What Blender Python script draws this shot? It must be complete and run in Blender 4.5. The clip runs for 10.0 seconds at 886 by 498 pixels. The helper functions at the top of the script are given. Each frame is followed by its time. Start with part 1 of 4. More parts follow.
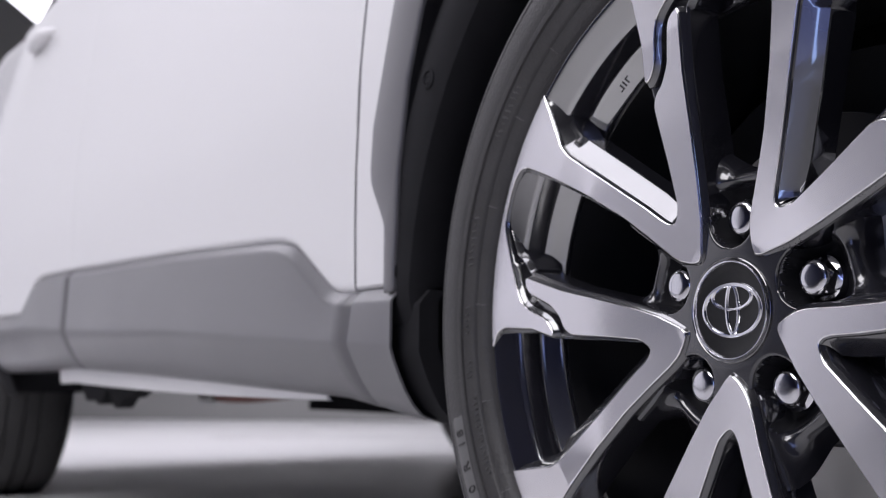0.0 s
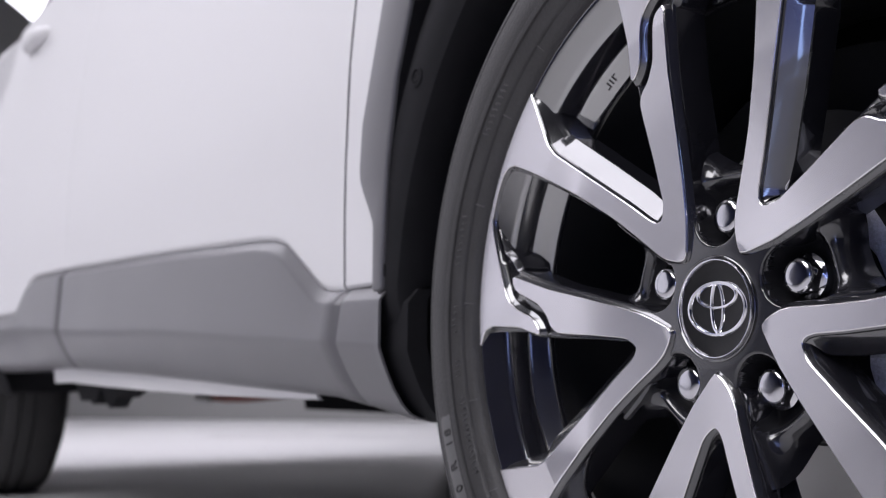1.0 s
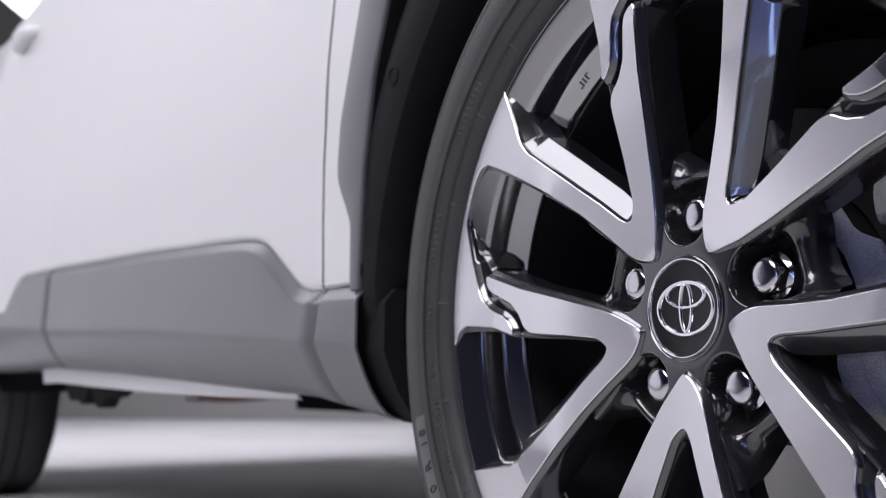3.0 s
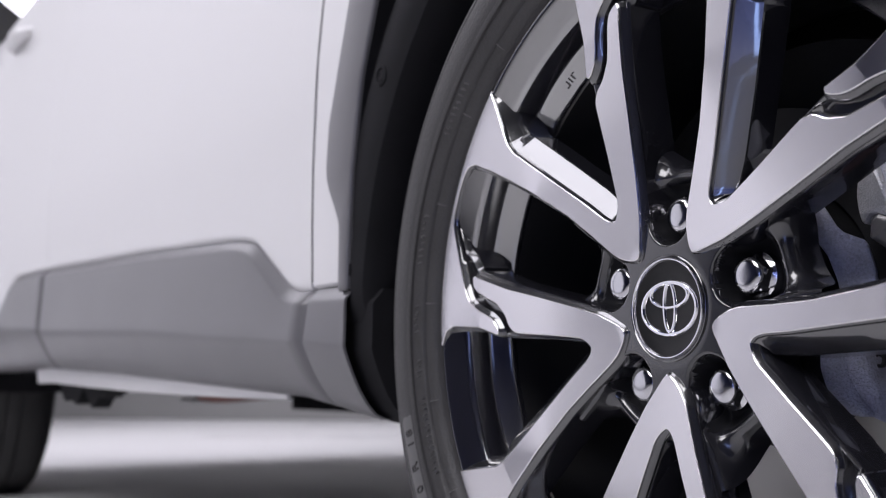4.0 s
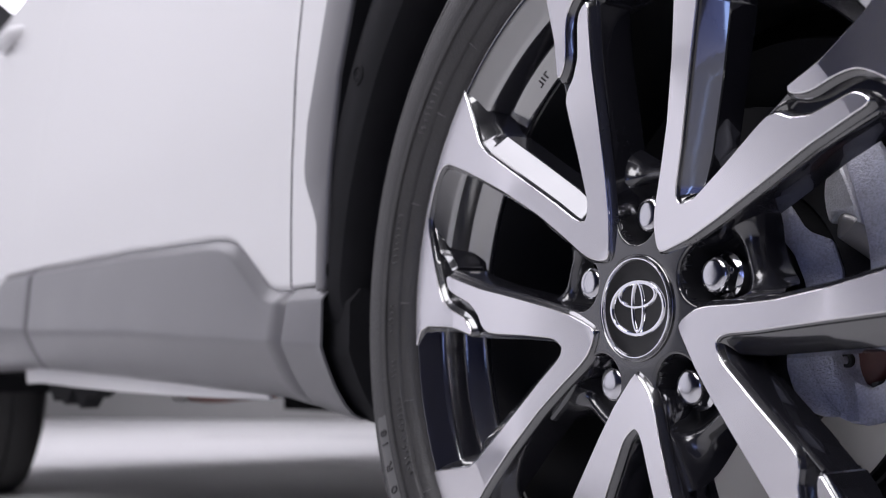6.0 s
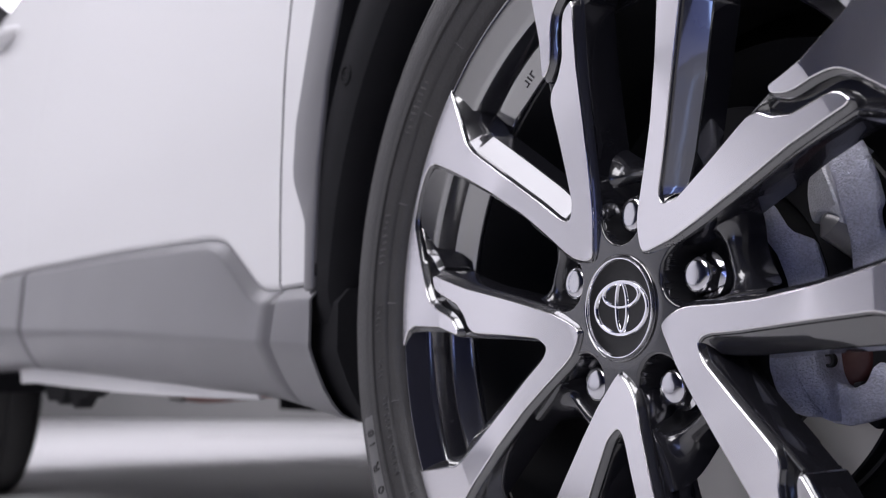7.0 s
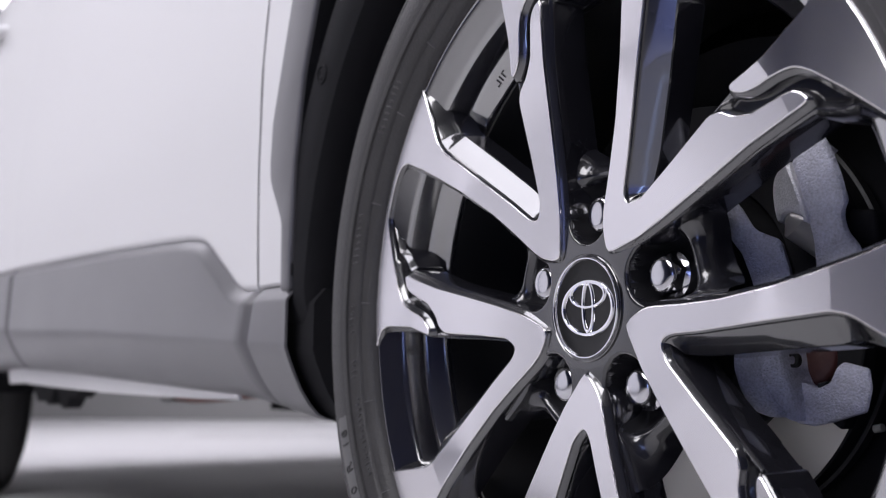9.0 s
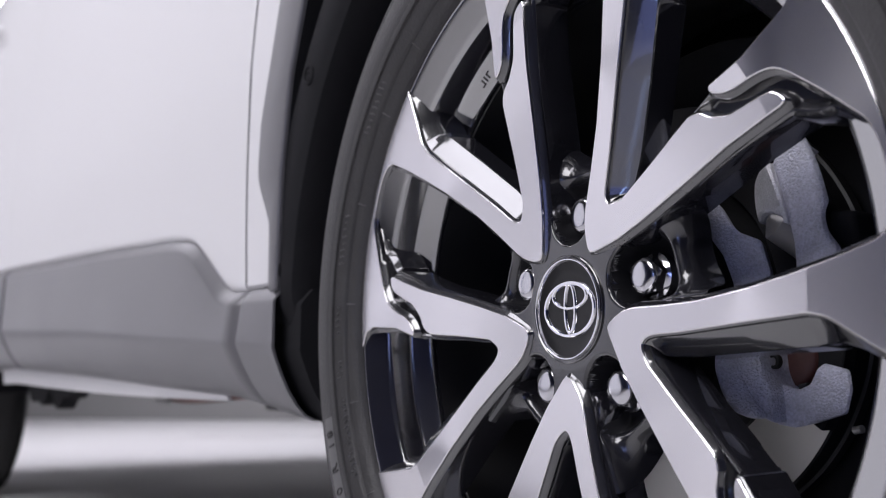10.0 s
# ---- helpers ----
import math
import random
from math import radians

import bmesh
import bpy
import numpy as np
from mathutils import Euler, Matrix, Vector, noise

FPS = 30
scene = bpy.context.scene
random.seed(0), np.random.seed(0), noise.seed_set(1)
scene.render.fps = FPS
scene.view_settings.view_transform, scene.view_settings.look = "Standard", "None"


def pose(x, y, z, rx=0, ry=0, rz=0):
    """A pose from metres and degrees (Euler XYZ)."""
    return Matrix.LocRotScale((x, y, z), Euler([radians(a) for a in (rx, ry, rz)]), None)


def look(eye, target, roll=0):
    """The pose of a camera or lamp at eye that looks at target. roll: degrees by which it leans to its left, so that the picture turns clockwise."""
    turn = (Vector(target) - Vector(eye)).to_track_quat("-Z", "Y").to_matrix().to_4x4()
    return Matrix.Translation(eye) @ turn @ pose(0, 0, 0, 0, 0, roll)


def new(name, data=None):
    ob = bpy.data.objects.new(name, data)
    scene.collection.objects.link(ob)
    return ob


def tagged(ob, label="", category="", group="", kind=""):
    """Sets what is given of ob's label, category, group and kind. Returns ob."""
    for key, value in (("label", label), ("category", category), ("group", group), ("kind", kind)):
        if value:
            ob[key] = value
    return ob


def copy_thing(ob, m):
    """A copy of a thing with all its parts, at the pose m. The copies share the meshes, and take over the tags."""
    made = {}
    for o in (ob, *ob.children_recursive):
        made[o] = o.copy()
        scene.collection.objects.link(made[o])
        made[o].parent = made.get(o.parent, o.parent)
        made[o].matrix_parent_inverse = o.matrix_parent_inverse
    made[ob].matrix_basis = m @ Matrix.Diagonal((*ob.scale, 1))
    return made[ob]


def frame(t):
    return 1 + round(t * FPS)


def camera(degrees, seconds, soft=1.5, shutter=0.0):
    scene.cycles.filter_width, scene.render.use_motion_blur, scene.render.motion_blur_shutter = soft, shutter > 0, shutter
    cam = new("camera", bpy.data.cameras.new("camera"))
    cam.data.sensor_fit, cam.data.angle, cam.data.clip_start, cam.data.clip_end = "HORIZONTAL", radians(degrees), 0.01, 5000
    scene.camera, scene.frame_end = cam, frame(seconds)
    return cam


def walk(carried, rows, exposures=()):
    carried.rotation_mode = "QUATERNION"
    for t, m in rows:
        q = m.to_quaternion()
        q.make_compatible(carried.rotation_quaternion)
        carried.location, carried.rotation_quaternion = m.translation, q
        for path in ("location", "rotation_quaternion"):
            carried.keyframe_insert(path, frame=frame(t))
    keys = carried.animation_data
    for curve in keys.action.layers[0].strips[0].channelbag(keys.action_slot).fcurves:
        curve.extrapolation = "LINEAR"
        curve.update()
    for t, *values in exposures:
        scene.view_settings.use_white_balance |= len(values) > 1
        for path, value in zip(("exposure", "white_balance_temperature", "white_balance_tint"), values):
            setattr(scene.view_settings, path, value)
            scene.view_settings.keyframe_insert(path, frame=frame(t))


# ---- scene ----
from mathutils.geometry import tessellate_polygon

HUB = 0.325                       # height of the wheel centre above the floor
cam = camera(42.8, 10.0, soft=1.05)
ROWS = [
    (0.0, 0.4938, -0.5051, -0.0432, 58.018, 6.662, -0.002),
    (0.5, 0.4950, -0.5003, -0.0437, 58.012, 6.660, 0.003),
    (1.0, 0.4965, -0.4954, -0.0439, 58.005, 6.658, 0.008),
    (1.5, 0.4983, -0.4907, -0.0438, 57.999, 6.657, 0.014),
    (2.0, 0.5001, -0.4861, -0.0438, 57.992, 6.655, 0.019),
    (2.5, 0.5020, -0.4815, -0.0438, 57.986, 6.653, 0.024),
    (4.0, 0.5079, -0.4676, -0.0435, 57.966, 6.647, 0.040),
    (4.5, 0.5098, -0.4632, -0.0434, 57.960, 6.645, 0.046),
    (5.0, 0.5118, -0.4588, -0.0434, 57.953, 6.643, 0.051),
    (5.5, 0.5139, -0.4544, -0.0434, 57.947, 6.641, 0.056),
    (7.0, 0.5205, -0.4410, -0.0433, 57.927, 6.635, 0.072),
    (7.5, 0.5227, -0.4366, -0.0433, 57.921, 6.633, 0.077),
    (8.0, 0.5250, -0.4321, -0.0432, 57.914, 6.631, 0.083),
    (8.5, 0.5272, -0.4276, -0.0432, 57.908, 6.629, 0.088),
    (9.0, 0.5296, -0.4230, -0.0431, 57.901, 6.627, 0.093),
    (9.5, 0.5320, -0.4184, -0.0429, 57.895, 6.625, 0.099),
    (10.0, 0.5347, -0.4135, -0.0423, 57.888, 6.623, 0.104),
]
walk(cam, [(t, pose(x, y, HUB + z, 90 + pitch, roll, yaw)) for t, x, y, z, yaw, pitch, roll in ROWS])
# shallow depth of field, focused on the wheel face
cam.data.dof.use_dof = True
cam.data.dof.focus_distance = 0.68
cam.data.dof.aperture_fstop = 9.0

# ---- light ----
world = bpy.data.worlds.new("studio_world")
world.use_nodes = True
world.node_tree.nodes["Background"].inputs["Color"].default_value = (0.5, 0.5, 0.56, 1)
world.node_tree.nodes["Background"].inputs["Strength"].default_value = 0.03
scene.world = world
scene.view_settings.exposure = 0.06


def softbox(name, eye, target, w, h, watts, colour=(1, 0.985, 1.0), grid=180, roll=0):
    lamp = bpy.data.lights.new(name, "AREA")
    lamp.shape, lamp.size, lamp.size_y, lamp.energy, lamp.color = "RECTANGLE", w, h, watts, colour
    lamp.spread = radians(grid)       # honeycomb grid on the softbox
    ob = new(name, lamp)
    ob.matrix_world = look(eye, target, roll)
    return ob


TINT = (0.925, 0.90, 1.0)
softbox("key_softbox", (0.35, -2.7, 3.1), (-0.65, 0, 0.4), 2.4, 1.8, 99.0, (0.97, 0.945, 1.0))
softbox("side_softbox", (-5.15, -1.45, 1.5), (-1.05, 0.95, 0.4), 2.7, 2.6, 22, TINT)
softbox("side_softbox", (-4.05, -3.38, 1.4), (0.05, -0.95, 0.8), 1.28, 2.6, 9.4, TINT)
softbox("front_softbox", (1.72, -2.30, 0.46), (0, 0, 0.42), 0.95, 0.90, 0.55, (0.34, 0.40, 1.0), 90)
softbox("front_tube", (1.46, -1.96, 0.50), (0, 0, 0.44), 0.06, 0.95, 0.24, (0.36, 0.52, 1.0), 90, 18)
OVERHEAD = 3.3                    # radiance of the overhead panel
STRIP = 4.7                       # radiance of the small overhead softbox


# ---- materials ----
def material(name, colour, rough=0.5, metal=0.0, coat=0.0, spec=0.5):
    m = bpy.data.materials.new(name)
    m.use_nodes = True
    b = m.node_tree.nodes["Principled BSDF"]
    b.inputs["Base Color"].default_value = (*colour, 1)
    b.inputs["Roughness"].default_value = rough
    b.inputs["Metallic"].default_value = metal
    b.inputs["Coat Weight"].default_value = coat
    b.inputs["Coat Roughness"].default_value = 0.04
    b.inputs["Specular IOR Level"].default_value = spec
    return m


def grain(m, scale, bump=0.2, dist=0.001, colour=0.0, rough=0.0, big=None, stretch=(1, 1, 1)):
    """Adds relief, a slight mottle of the colour and of the roughness, at two scales."""
    nt = m.node_tree
    n, l = nt.nodes, nt.links
    b = n["Principled BSDF"]
    tc = n.new("ShaderNodeTexCoord")
    mp = n.new("ShaderNodeMapping")
    mp.inputs["Scale"].default_value = stretch
    l.new(tc.outputs["Object"], mp.inputs["Vector"])
    fine = n.new("ShaderNodeTexNoise")
    fine.inputs["Scale"].default_value = scale
    fine.inputs["Detail"].default_value = 4
    l.new(mp.outputs["Vector"], fine.inputs["Vector"])
    wide = n.new("ShaderNodeTexNoise")
    wide.inputs["Scale"].default_value = big or scale / 12
    wide.inputs["Detail"].default_value = 3
    l.new(tc.outputs["Object"], wide.inputs["Vector"])
    add = n.new("ShaderNodeMath")
    add.operation = "ADD"
    l.new(fine.outputs["Fac"], add.inputs[0])
    l.new(wide.outputs["Fac"], add.inputs[1])
    if bump:
        bp = n.new("ShaderNodeBump")
        bp.inputs["Strength"].default_value = bump
        bp.inputs["Distance"].default_value = dist
        l.new(fine.outputs["Fac"], bp.inputs["Height"])
        l.new(bp.outputs["Normal"], b.inputs["Normal"])
    if colour:
        base = b.inputs["Base Color"].default_value[:3]
        mix = n.new("ShaderNodeMapRange")
        mix.inputs["From Min"].default_value, mix.inputs["From Max"].default_value = 0.6, 1.4
        mix.inputs["To Min"].default_value, mix.inputs["To Max"].default_value = 1 - colour, 1 + colour
        l.new(add.outputs[0], mix.inputs["Value"])
        sc = n.new("ShaderNodeVectorMath")
        sc.operation = "SCALE"
        sc.inputs[0].default_value = base
        l.new(mix.outputs["Result"], sc.inputs["Scale"])
        l.new(sc.outputs["Vector"], b.inputs["Base Color"])
    if rough:
        r0 = b.inputs["Roughness"].default_value
        rr = n.new("ShaderNodeMapRange")
        rr.inputs["From Min"].default_value, rr.inputs["From Max"].default_value = 0.6, 1.4
        rr.inputs["To Min"].default_value, rr.inputs["To Max"].default_value = max(0, r0 - rough), r0 + rough
        l.new(add.outputs[0], rr.inputs["Value"])
        l.new(rr.outputs["Result"], b.inputs["Roughness"])
    return m


WHITE = grain(material("white_paint", (0.66, 0.655, 0.665), 0.38, 0, 0.40), 900, 0.02, 0.0003, 0.015, 0.03, 3)
CLAD = grain(material("grey_plastic", (0.132, 0.130, 0.139), 0.33), 1500, 0.25, 0.0004, 0.06, 0.05, 6)
BLACKPLASTIC = grain(material("black_plastic", (0.020, 0.020, 0.022), 0.7, spec=0.05), 900, 0.3, 0.0005, 0.15, 0.06, 20)
GLOSS = grain(material("gloss_black_paint", (0.014, 0.014, 0.018), 0.25, 0, 1.0), 700, 0.01, 0.0002, 0.1, 0.03, 30)
GLOSS.node_tree.nodes["Principled BSDF"].inputs["Coat IOR"].default_value = 2.0
GLOSS.node_tree.nodes["Principled BSDF"].inputs["Coat Roughness"].default_value = 0.05
BARREL = grain(material("rim_barrel_lacquer", (0.014, 0.014, 0.019), 0.25, 0, 1.0), 700, 0.01, 0.0002, 0.1, 0.03, 30)
BARREL.node_tree.nodes["Principled BSDF"].inputs["Coat IOR"].default_value = 3.5
BARREL.node_tree.nodes["Principled BSDF"].inputs["Coat Roughness"].default_value = 0.09
HUBPAINT = grain(material("hub_black_paint", (0.014, 0.014, 0.018), 0.25, 0, 1.0), 700, 0.01, 0.0002, 0.1, 0.03, 30)
HUBPAINT.node_tree.nodes["Principled BSDF"].inputs["Coat IOR"].default_value = 1.65
HUBPAINT.node_tree.nodes["Principled BSDF"].inputs["Coat Roughness"].default_value = 0.12
POCKET = grain(material("dull_pocket_black", (0.014, 0.014, 0.016), 0.45, spec=0.15), 700, 0.02, 0.0002, 0.1, 0.03, 30)
SATIN = grain(material("satin_black_paint", (0.022, 0.022, 0.024), 0.35, spec=0.3), 700, 0.02, 0.0002, 0.1, 0.03, 30)
RUBBER = grain(material("rubber", (0.036, 0.035, 0.036), 0.52), 420, 0.5, 0.0010, 0.22, 0.10, 30)
CHROME = material("chrome", (0.80, 0.80, 0.83), 0.12, 1.0)
DARKCHROME = material("dark_chrome", (0.58, 0.58, 0.61), 0.13, 1.0)
CAPBLACK = grain(material("cap_black", (0.02, 0.02, 0.021), 0.22, 0, 0.0, 0.2), 600, 0.03, 0.0002, 0.1, 0.03)
CASTIRON = grain(material("cast_iron", (0.66, 0.67, 0.79), 0.36, 0.5), 720, 0.9, 0.0018, 0.30, 0.08, 60)
# cast iron again for the lug, light from the left put into its colour
LUG = grain(material("lit_cast_iron", (0.68, 0.68, 0.73), 0.38, 0.45), 720, 0.9, 0.0013, 0.25, 0.08, 60)
STEEL = grain(material("plain_steel", (0.40, 0.39, 0.38), 0.34, 0.5), 500, 0.10, 0.0002, 0.05, 0.06, 40)
RUST = grain(material("red_brown_rubber", (0.05, 0.014, 0.012), 0.5), 300, 0.2, 0.0005, 0.2, 0.05)
DARKSTEEL = grain(material("dark_steel", (0.03, 0.03, 0.032), 0.5, 0.6), 300, 0.3, 0.0006, 0.3, 0.1)
REDPART = grain(material("red_plastic", (0.32, 0.12, 0.10), 0.5), 200, 0.1, 0.0005, 0.2, 0.05)
FLOOR = grain(material("studio_floor_paint", (0.70, 0.695, 0.70), 0.30), 140, 0.03, 0.0006, 0.03, 0.06, 0.8)
BLUEWALL = grain(material("blue_grey_wall_paint", (0.080, 0.100, 0.25), 0.8), 90, 0.1, 0.001, 0.05, 0.05, 0.6)
WALL = grain(material("studio_wall_paint", (0.26, 0.258, 0.255), 0.8), 90, 0.1, 0.001, 0.05, 0.05, 0.6)
CEILING = grain(material("ceiling_paint", (0.16, 0.158, 0.155), 0.8), 90, 0.1, 0.001, 0.05, 0.05, 0.6)
GLASS = material("dark_glass", (0.02, 0.02, 0.025), 0.05, 0, 0, 0.8)
SMOOTH = grain(material("smooth_rubber", (0.10, 0.099, 0.10), 0.45), 300, 0.1, 0.0004, 0.1, 0.05)
# dark tone for the shade inside the door's shut line
SHUT_DARK = material("shut_line_dark", (0.07, 0.07, 0.075), 0.6)
LETTER = material("moulded_rubber", (0.016, 0.015, 0.016), 0.5)
# lighter rubber: the light that raised edges catch, put into the colour
RAISED = material("raised_rubber_lit", (0.075, 0.074, 0.075), 0.45)


def machined(name, colour, rough, aniso, ridge):
    """Diamond-cut aluminium: concentric turning lines stretch the highlights."""
    m = material(name, colour, rough, 1.0)
    nt = m.node_tree
    n, l = nt.nodes, nt.links
    b = n["Principled BSDF"]
    b.inputs["Anisotropic"].default_value = aniso
    b.inputs["Anisotropic Rotation"].default_value = 0.25
    tg = n.new("ShaderNodeTangent")
    tg.direction_type, tg.axis = "RADIAL", "Y"
    l.new(tg.outputs["Tangent"], b.inputs["Tangent"])
    tc = n.new("ShaderNodeTexCoord")
    sep = n.new("ShaderNodeSeparateXYZ")
    l.new(tc.outputs["Object"], sep.inputs[0])
    flat = n.new("ShaderNodeCombineXYZ")
    l.new(sep.outputs["X"], flat.inputs["X"])
    l.new(sep.outputs["Z"], flat.inputs["Y"])
    ln = n.new("ShaderNodeVectorMath")
    ln.operation = "LENGTH"
    l.new(flat.outputs[0], ln.inputs[0])
    rings = n.new("ShaderNodeTexNoise")
    rings.noise_dimensions = "1D"
    rings.inputs["Scale"].default_value = 2600
    rings.inputs["Detail"].default_value = 2
    l.new(ln.outputs["Value"], rings.inputs["W"])
    bp = n.new("ShaderNodeBump")
    bp.inputs["Strength"].default_value = ridge
    bp.inputs["Distance"].default_value = 0.0002
    l.new(rings.outputs["Fac"], bp.inputs["Height"])
    l.new(bp.outputs["Normal"], b.inputs["Normal"])
    return m


MACHINED = machined("machined_aluminium", (0.775, 0.76, 0.785), 0.19, 0.92, 0.03)
DISC = machined("turned_disc_steel", (0.66, 0.65, 0.64), 0.46, 0.6, 0.12)


# ---- building helpers ----
def part(name, bm, mat, parent=None, label="", smooth=True, sharp=32):
    me = bpy.data.meshes.new(name)
    bmesh.ops.recalc_face_normals(bm, faces=bm.faces)
    bm.to_mesh(me)
    bm.free()
    if smooth:
        me.shade_smooth()
        me.set_sharp_from_angle(angle=radians(sharp))
    me.materials.append(mat)
    ob = new(name, me)
    if parent:
        ob.parent = parent
    if label:
        tagged(ob, label)
    return ob


def lathe(profile, segs=128, a0=0.0, a1=360.0):
    """Turns (y, r) pairs about the y axis."""
    bm = bmesh.new()
    full = abs(a1 - a0) >= 359.9
    n = segs if full else segs + 1
    rings = []
    for y, r in profile:
        ring = []
        for i in range(n):
            a = radians(a0 + (a1 - a0) * i / segs)
            ring.append(bm.verts.new((r * math.cos(a), y, r * math.sin(a))))
        rings.append(ring)
    for p, q in zip(rings, rings[1:]):
        for i in range(segs):
            j = (i + 1) % n
            bm.faces.new((p[i], p[j], q[j], q[i]))
    return bm


def rounded(pts, rad):
    """Rounds the corners of a closed polygon with short arcs."""
    out = []
    n = len(pts)
    for i in range(n):
        a, b, c = Vector(pts[i - 1]), Vector(pts[i]), Vector(pts[(i + 1) % n])
        u, v = a - b, c - b
        k = min(rad, 0.4 * u.length, 0.4 * v.length)
        p, q = b + u.normalized() * k, b + v.normalized() * k
        for s in (0.0, 0.33, 0.67, 1.0):
            m = p.lerp(b, s).lerp(b.lerp(q, s), s)
            out.append((m.x, m.y))
    return out


def area(pts):
    return 0.5 * sum(p[0] * q[1] - q[0] * p[1] for p, q in zip(pts, pts[1:] + pts[:1]))


def outset(pts, d):
    """Moves a counter-clockwise polygon's outline outwards by d."""
    out = []
    n = len(pts)
    for i in range(n):
        a, b, c = Vector(pts[i - 1]), Vector(pts[i]), Vector(pts[(i + 1) % n])
        e, f = (b - a), (c - b)
        if e.length < 1e-9 or f.length < 1e-9:
            out.append((b.x, b.y))
            continue
        e.normalize(), f.normalize()
        m = Vector((e.y + f.y, -e.x - f.x))
        if m.length < 1e-6:
            m = Vector((e.y, -e.x))
        m.normalize()
        k = max(0.45, m.dot(Vector((e.y, -e.x))))
        out.append((b.x + m.x * d / k, b.y + m.y * d / k))
    return out


def plate(pts, loops, height, close=True, cuts=(), crease=0.0):
    """A solid from a closed (x, z) outline: loops are (outset, depth), or a function of the outline's point that gives them;
    height(x, z) is the y of the front face. cuts: distances between lines that slice the front, so that it can bend; crease: the radius at which it bends."""
    bm = bmesh.new()
    if area(pts) < 0:
        pts = pts[::-1]
    edges = [loops(x, z) if callable(loops) else loops for x, z in pts]
    unit = [Vector(q) - Vector(p) for p, q in zip(pts, outset(pts, 0.001))]
    rows = []
    for k in range(len(edges[0])):
        rows.append([bm.verts.new((x + u.x * e[k][0] * 1000, e[k][1], z + u.y * e[k][0] * 1000)) for (x, z), u, e in zip(pts, unit, edges)])
    n = len(pts)
    for p, q in zip(rows, rows[1:]):
        for i in range(n):
            j = (i + 1) % n
            bm.faces.new((p[i], p[j], q[j], q[i]))
    for row, use in ((rows[0], True), (rows[-1], close)):
        if use:
            for tri in tessellate_polygon([[Vector((v.co.x, v.co.z, 0)) for v in row]]):
                bm.faces.new([row[i] for i in tri])
    for axis, gap in cuts:
        axis = Vector(axis).normalized()
        along = [v.co.dot(axis) for v in bm.verts]
        k = math.floor(min(along) / gap) + 1
        while k * gap < max(along):
            bmesh.ops.bisect_plane(bm, geom=bm.verts[:] + bm.edges[:] + bm.faces[:], plane_co=axis * k * gap, plane_no=axis, dist=1e-6)
            k += 1
    for k in range(18 if crease else 0):
        axis = Vector((math.cos(radians(-122 + 5.5 * k)), 0, math.sin(radians(-122 + 5.5 * k))))
        bmesh.ops.bisect_plane(bm, geom=bm.verts[:] + bm.edges[:] + bm.faces[:], plane_co=axis * crease, plane_no=axis, dist=1e-6)
    for v in bm.verts:
        v.co.y += height(v.co.x, v.co.z)
    return bm


def box(bm, lo, hi, bevel=0.0):
    r = bmesh.ops.create_cube(bm, size=1.0)
    for v in r["verts"]:
        v.co = Vector([lo[i] + (v.co[i] + 0.5) * (hi[i] - lo[i]) for i in range(3)])
    if bevel:
        es = {e for v in r["verts"] for e in v.link_edges}
        bmesh.ops.bevel(bm, geom=list(es), offset=bevel, segments=2, affect="EDGES")
    return bm


def tube(points, r, segs=12):
    """A round bar along points."""
    bm = bmesh.new()
    rings = []
    for i, p in enumerate(points):
        a = Vector(points[max(0, i - 1)])
        b = Vector(points[min(len(points) - 1, i + 1)])
        q = (b - a).to_track_quat("Z", "Y")
        rings.append([bm.verts.new(Vector(p) + q @ Vector((r * math.cos(2 * math.pi * k / segs), r * math.sin(2 * math.pi * k / segs), 0))) for k in range(segs)])
    for p, q in zip(rings, rings[1:]):
        for k in range(segs):
            bm.faces.new((p[k], p[(k + 1) % segs], q[(k + 1) % segs], q[k]))
    bm.faces.new(rings[0][::-1])
    bm.faces.new(rings[-1])
    return bm


def polar(rows, turn=0.0):
    """Outline points from (radius in mm, degrees off the spoke's axis, which points down)."""
    return [(r / 1000 * math.cos(radians(a - 90 + turn)), r / 1000 * math.sin(radians(a - 90 + turn))) for r, a in rows]


def arc(r, a0, a1, n):
    return [(r, a0 + (a1 - a0) * i / n) for i in range(n + 1)]


# ---- setting ----
def sheet(name, pts, mat, kind="structure", label="", category=""):
    bm = bmesh.new()
    bm.faces.new([bm.verts.new(p) for p in pts])
    ob = part(name, bm, mat)
    return tagged(ob, label, category, "", kind)


def emitter(name, colour, strength):
    m = bpy.data.materials.new(name)
    m.use_nodes = True
    b = m.node_tree.nodes["Principled BSDF"]
    b.inputs["Base Color"].default_value = (0.8, 0.8, 0.8, 1)
    b.inputs["Emission Color"].default_value = (*colour, 1)
    b.inputs["Emission Strength"].default_value = strength
    return m


sheet("floor", [(-40, -40, 0), (40, -40, 0), (40, 40, 0), (-40, 40, 0)], FLOOR, label="smooth pale grey studio floor with soft sheen", category="floor")


def slab(name, a, b, z0, z1, t, mat, label, category):
    """An upright wall of thickness t between plan points a and b, thickened to its left side."""
    a, b = Vector(a), Vector(b)
    d = (b - a).normalized()
    nrm = Vector((-d.y, d.x)) * t
    bm = bmesh.new()
    lo = [bm.verts.new((p.x, p.y, z0)) for p in (a, b, b + nrm, a + nrm)]
    hi = [bm.verts.new((p.x, p.y, z1)) for p in (a, b, b + nrm, a + nrm)]
    bm.faces.new(lo), bm.faces.new(hi)
    for i in range(4):
        bm.faces.new((lo[i], lo[(i + 1) % 4], hi[(i + 1) % 4], hi[i]))
    return tagged(part(name, bm, mat, smooth=False), label, category, "", "structure")


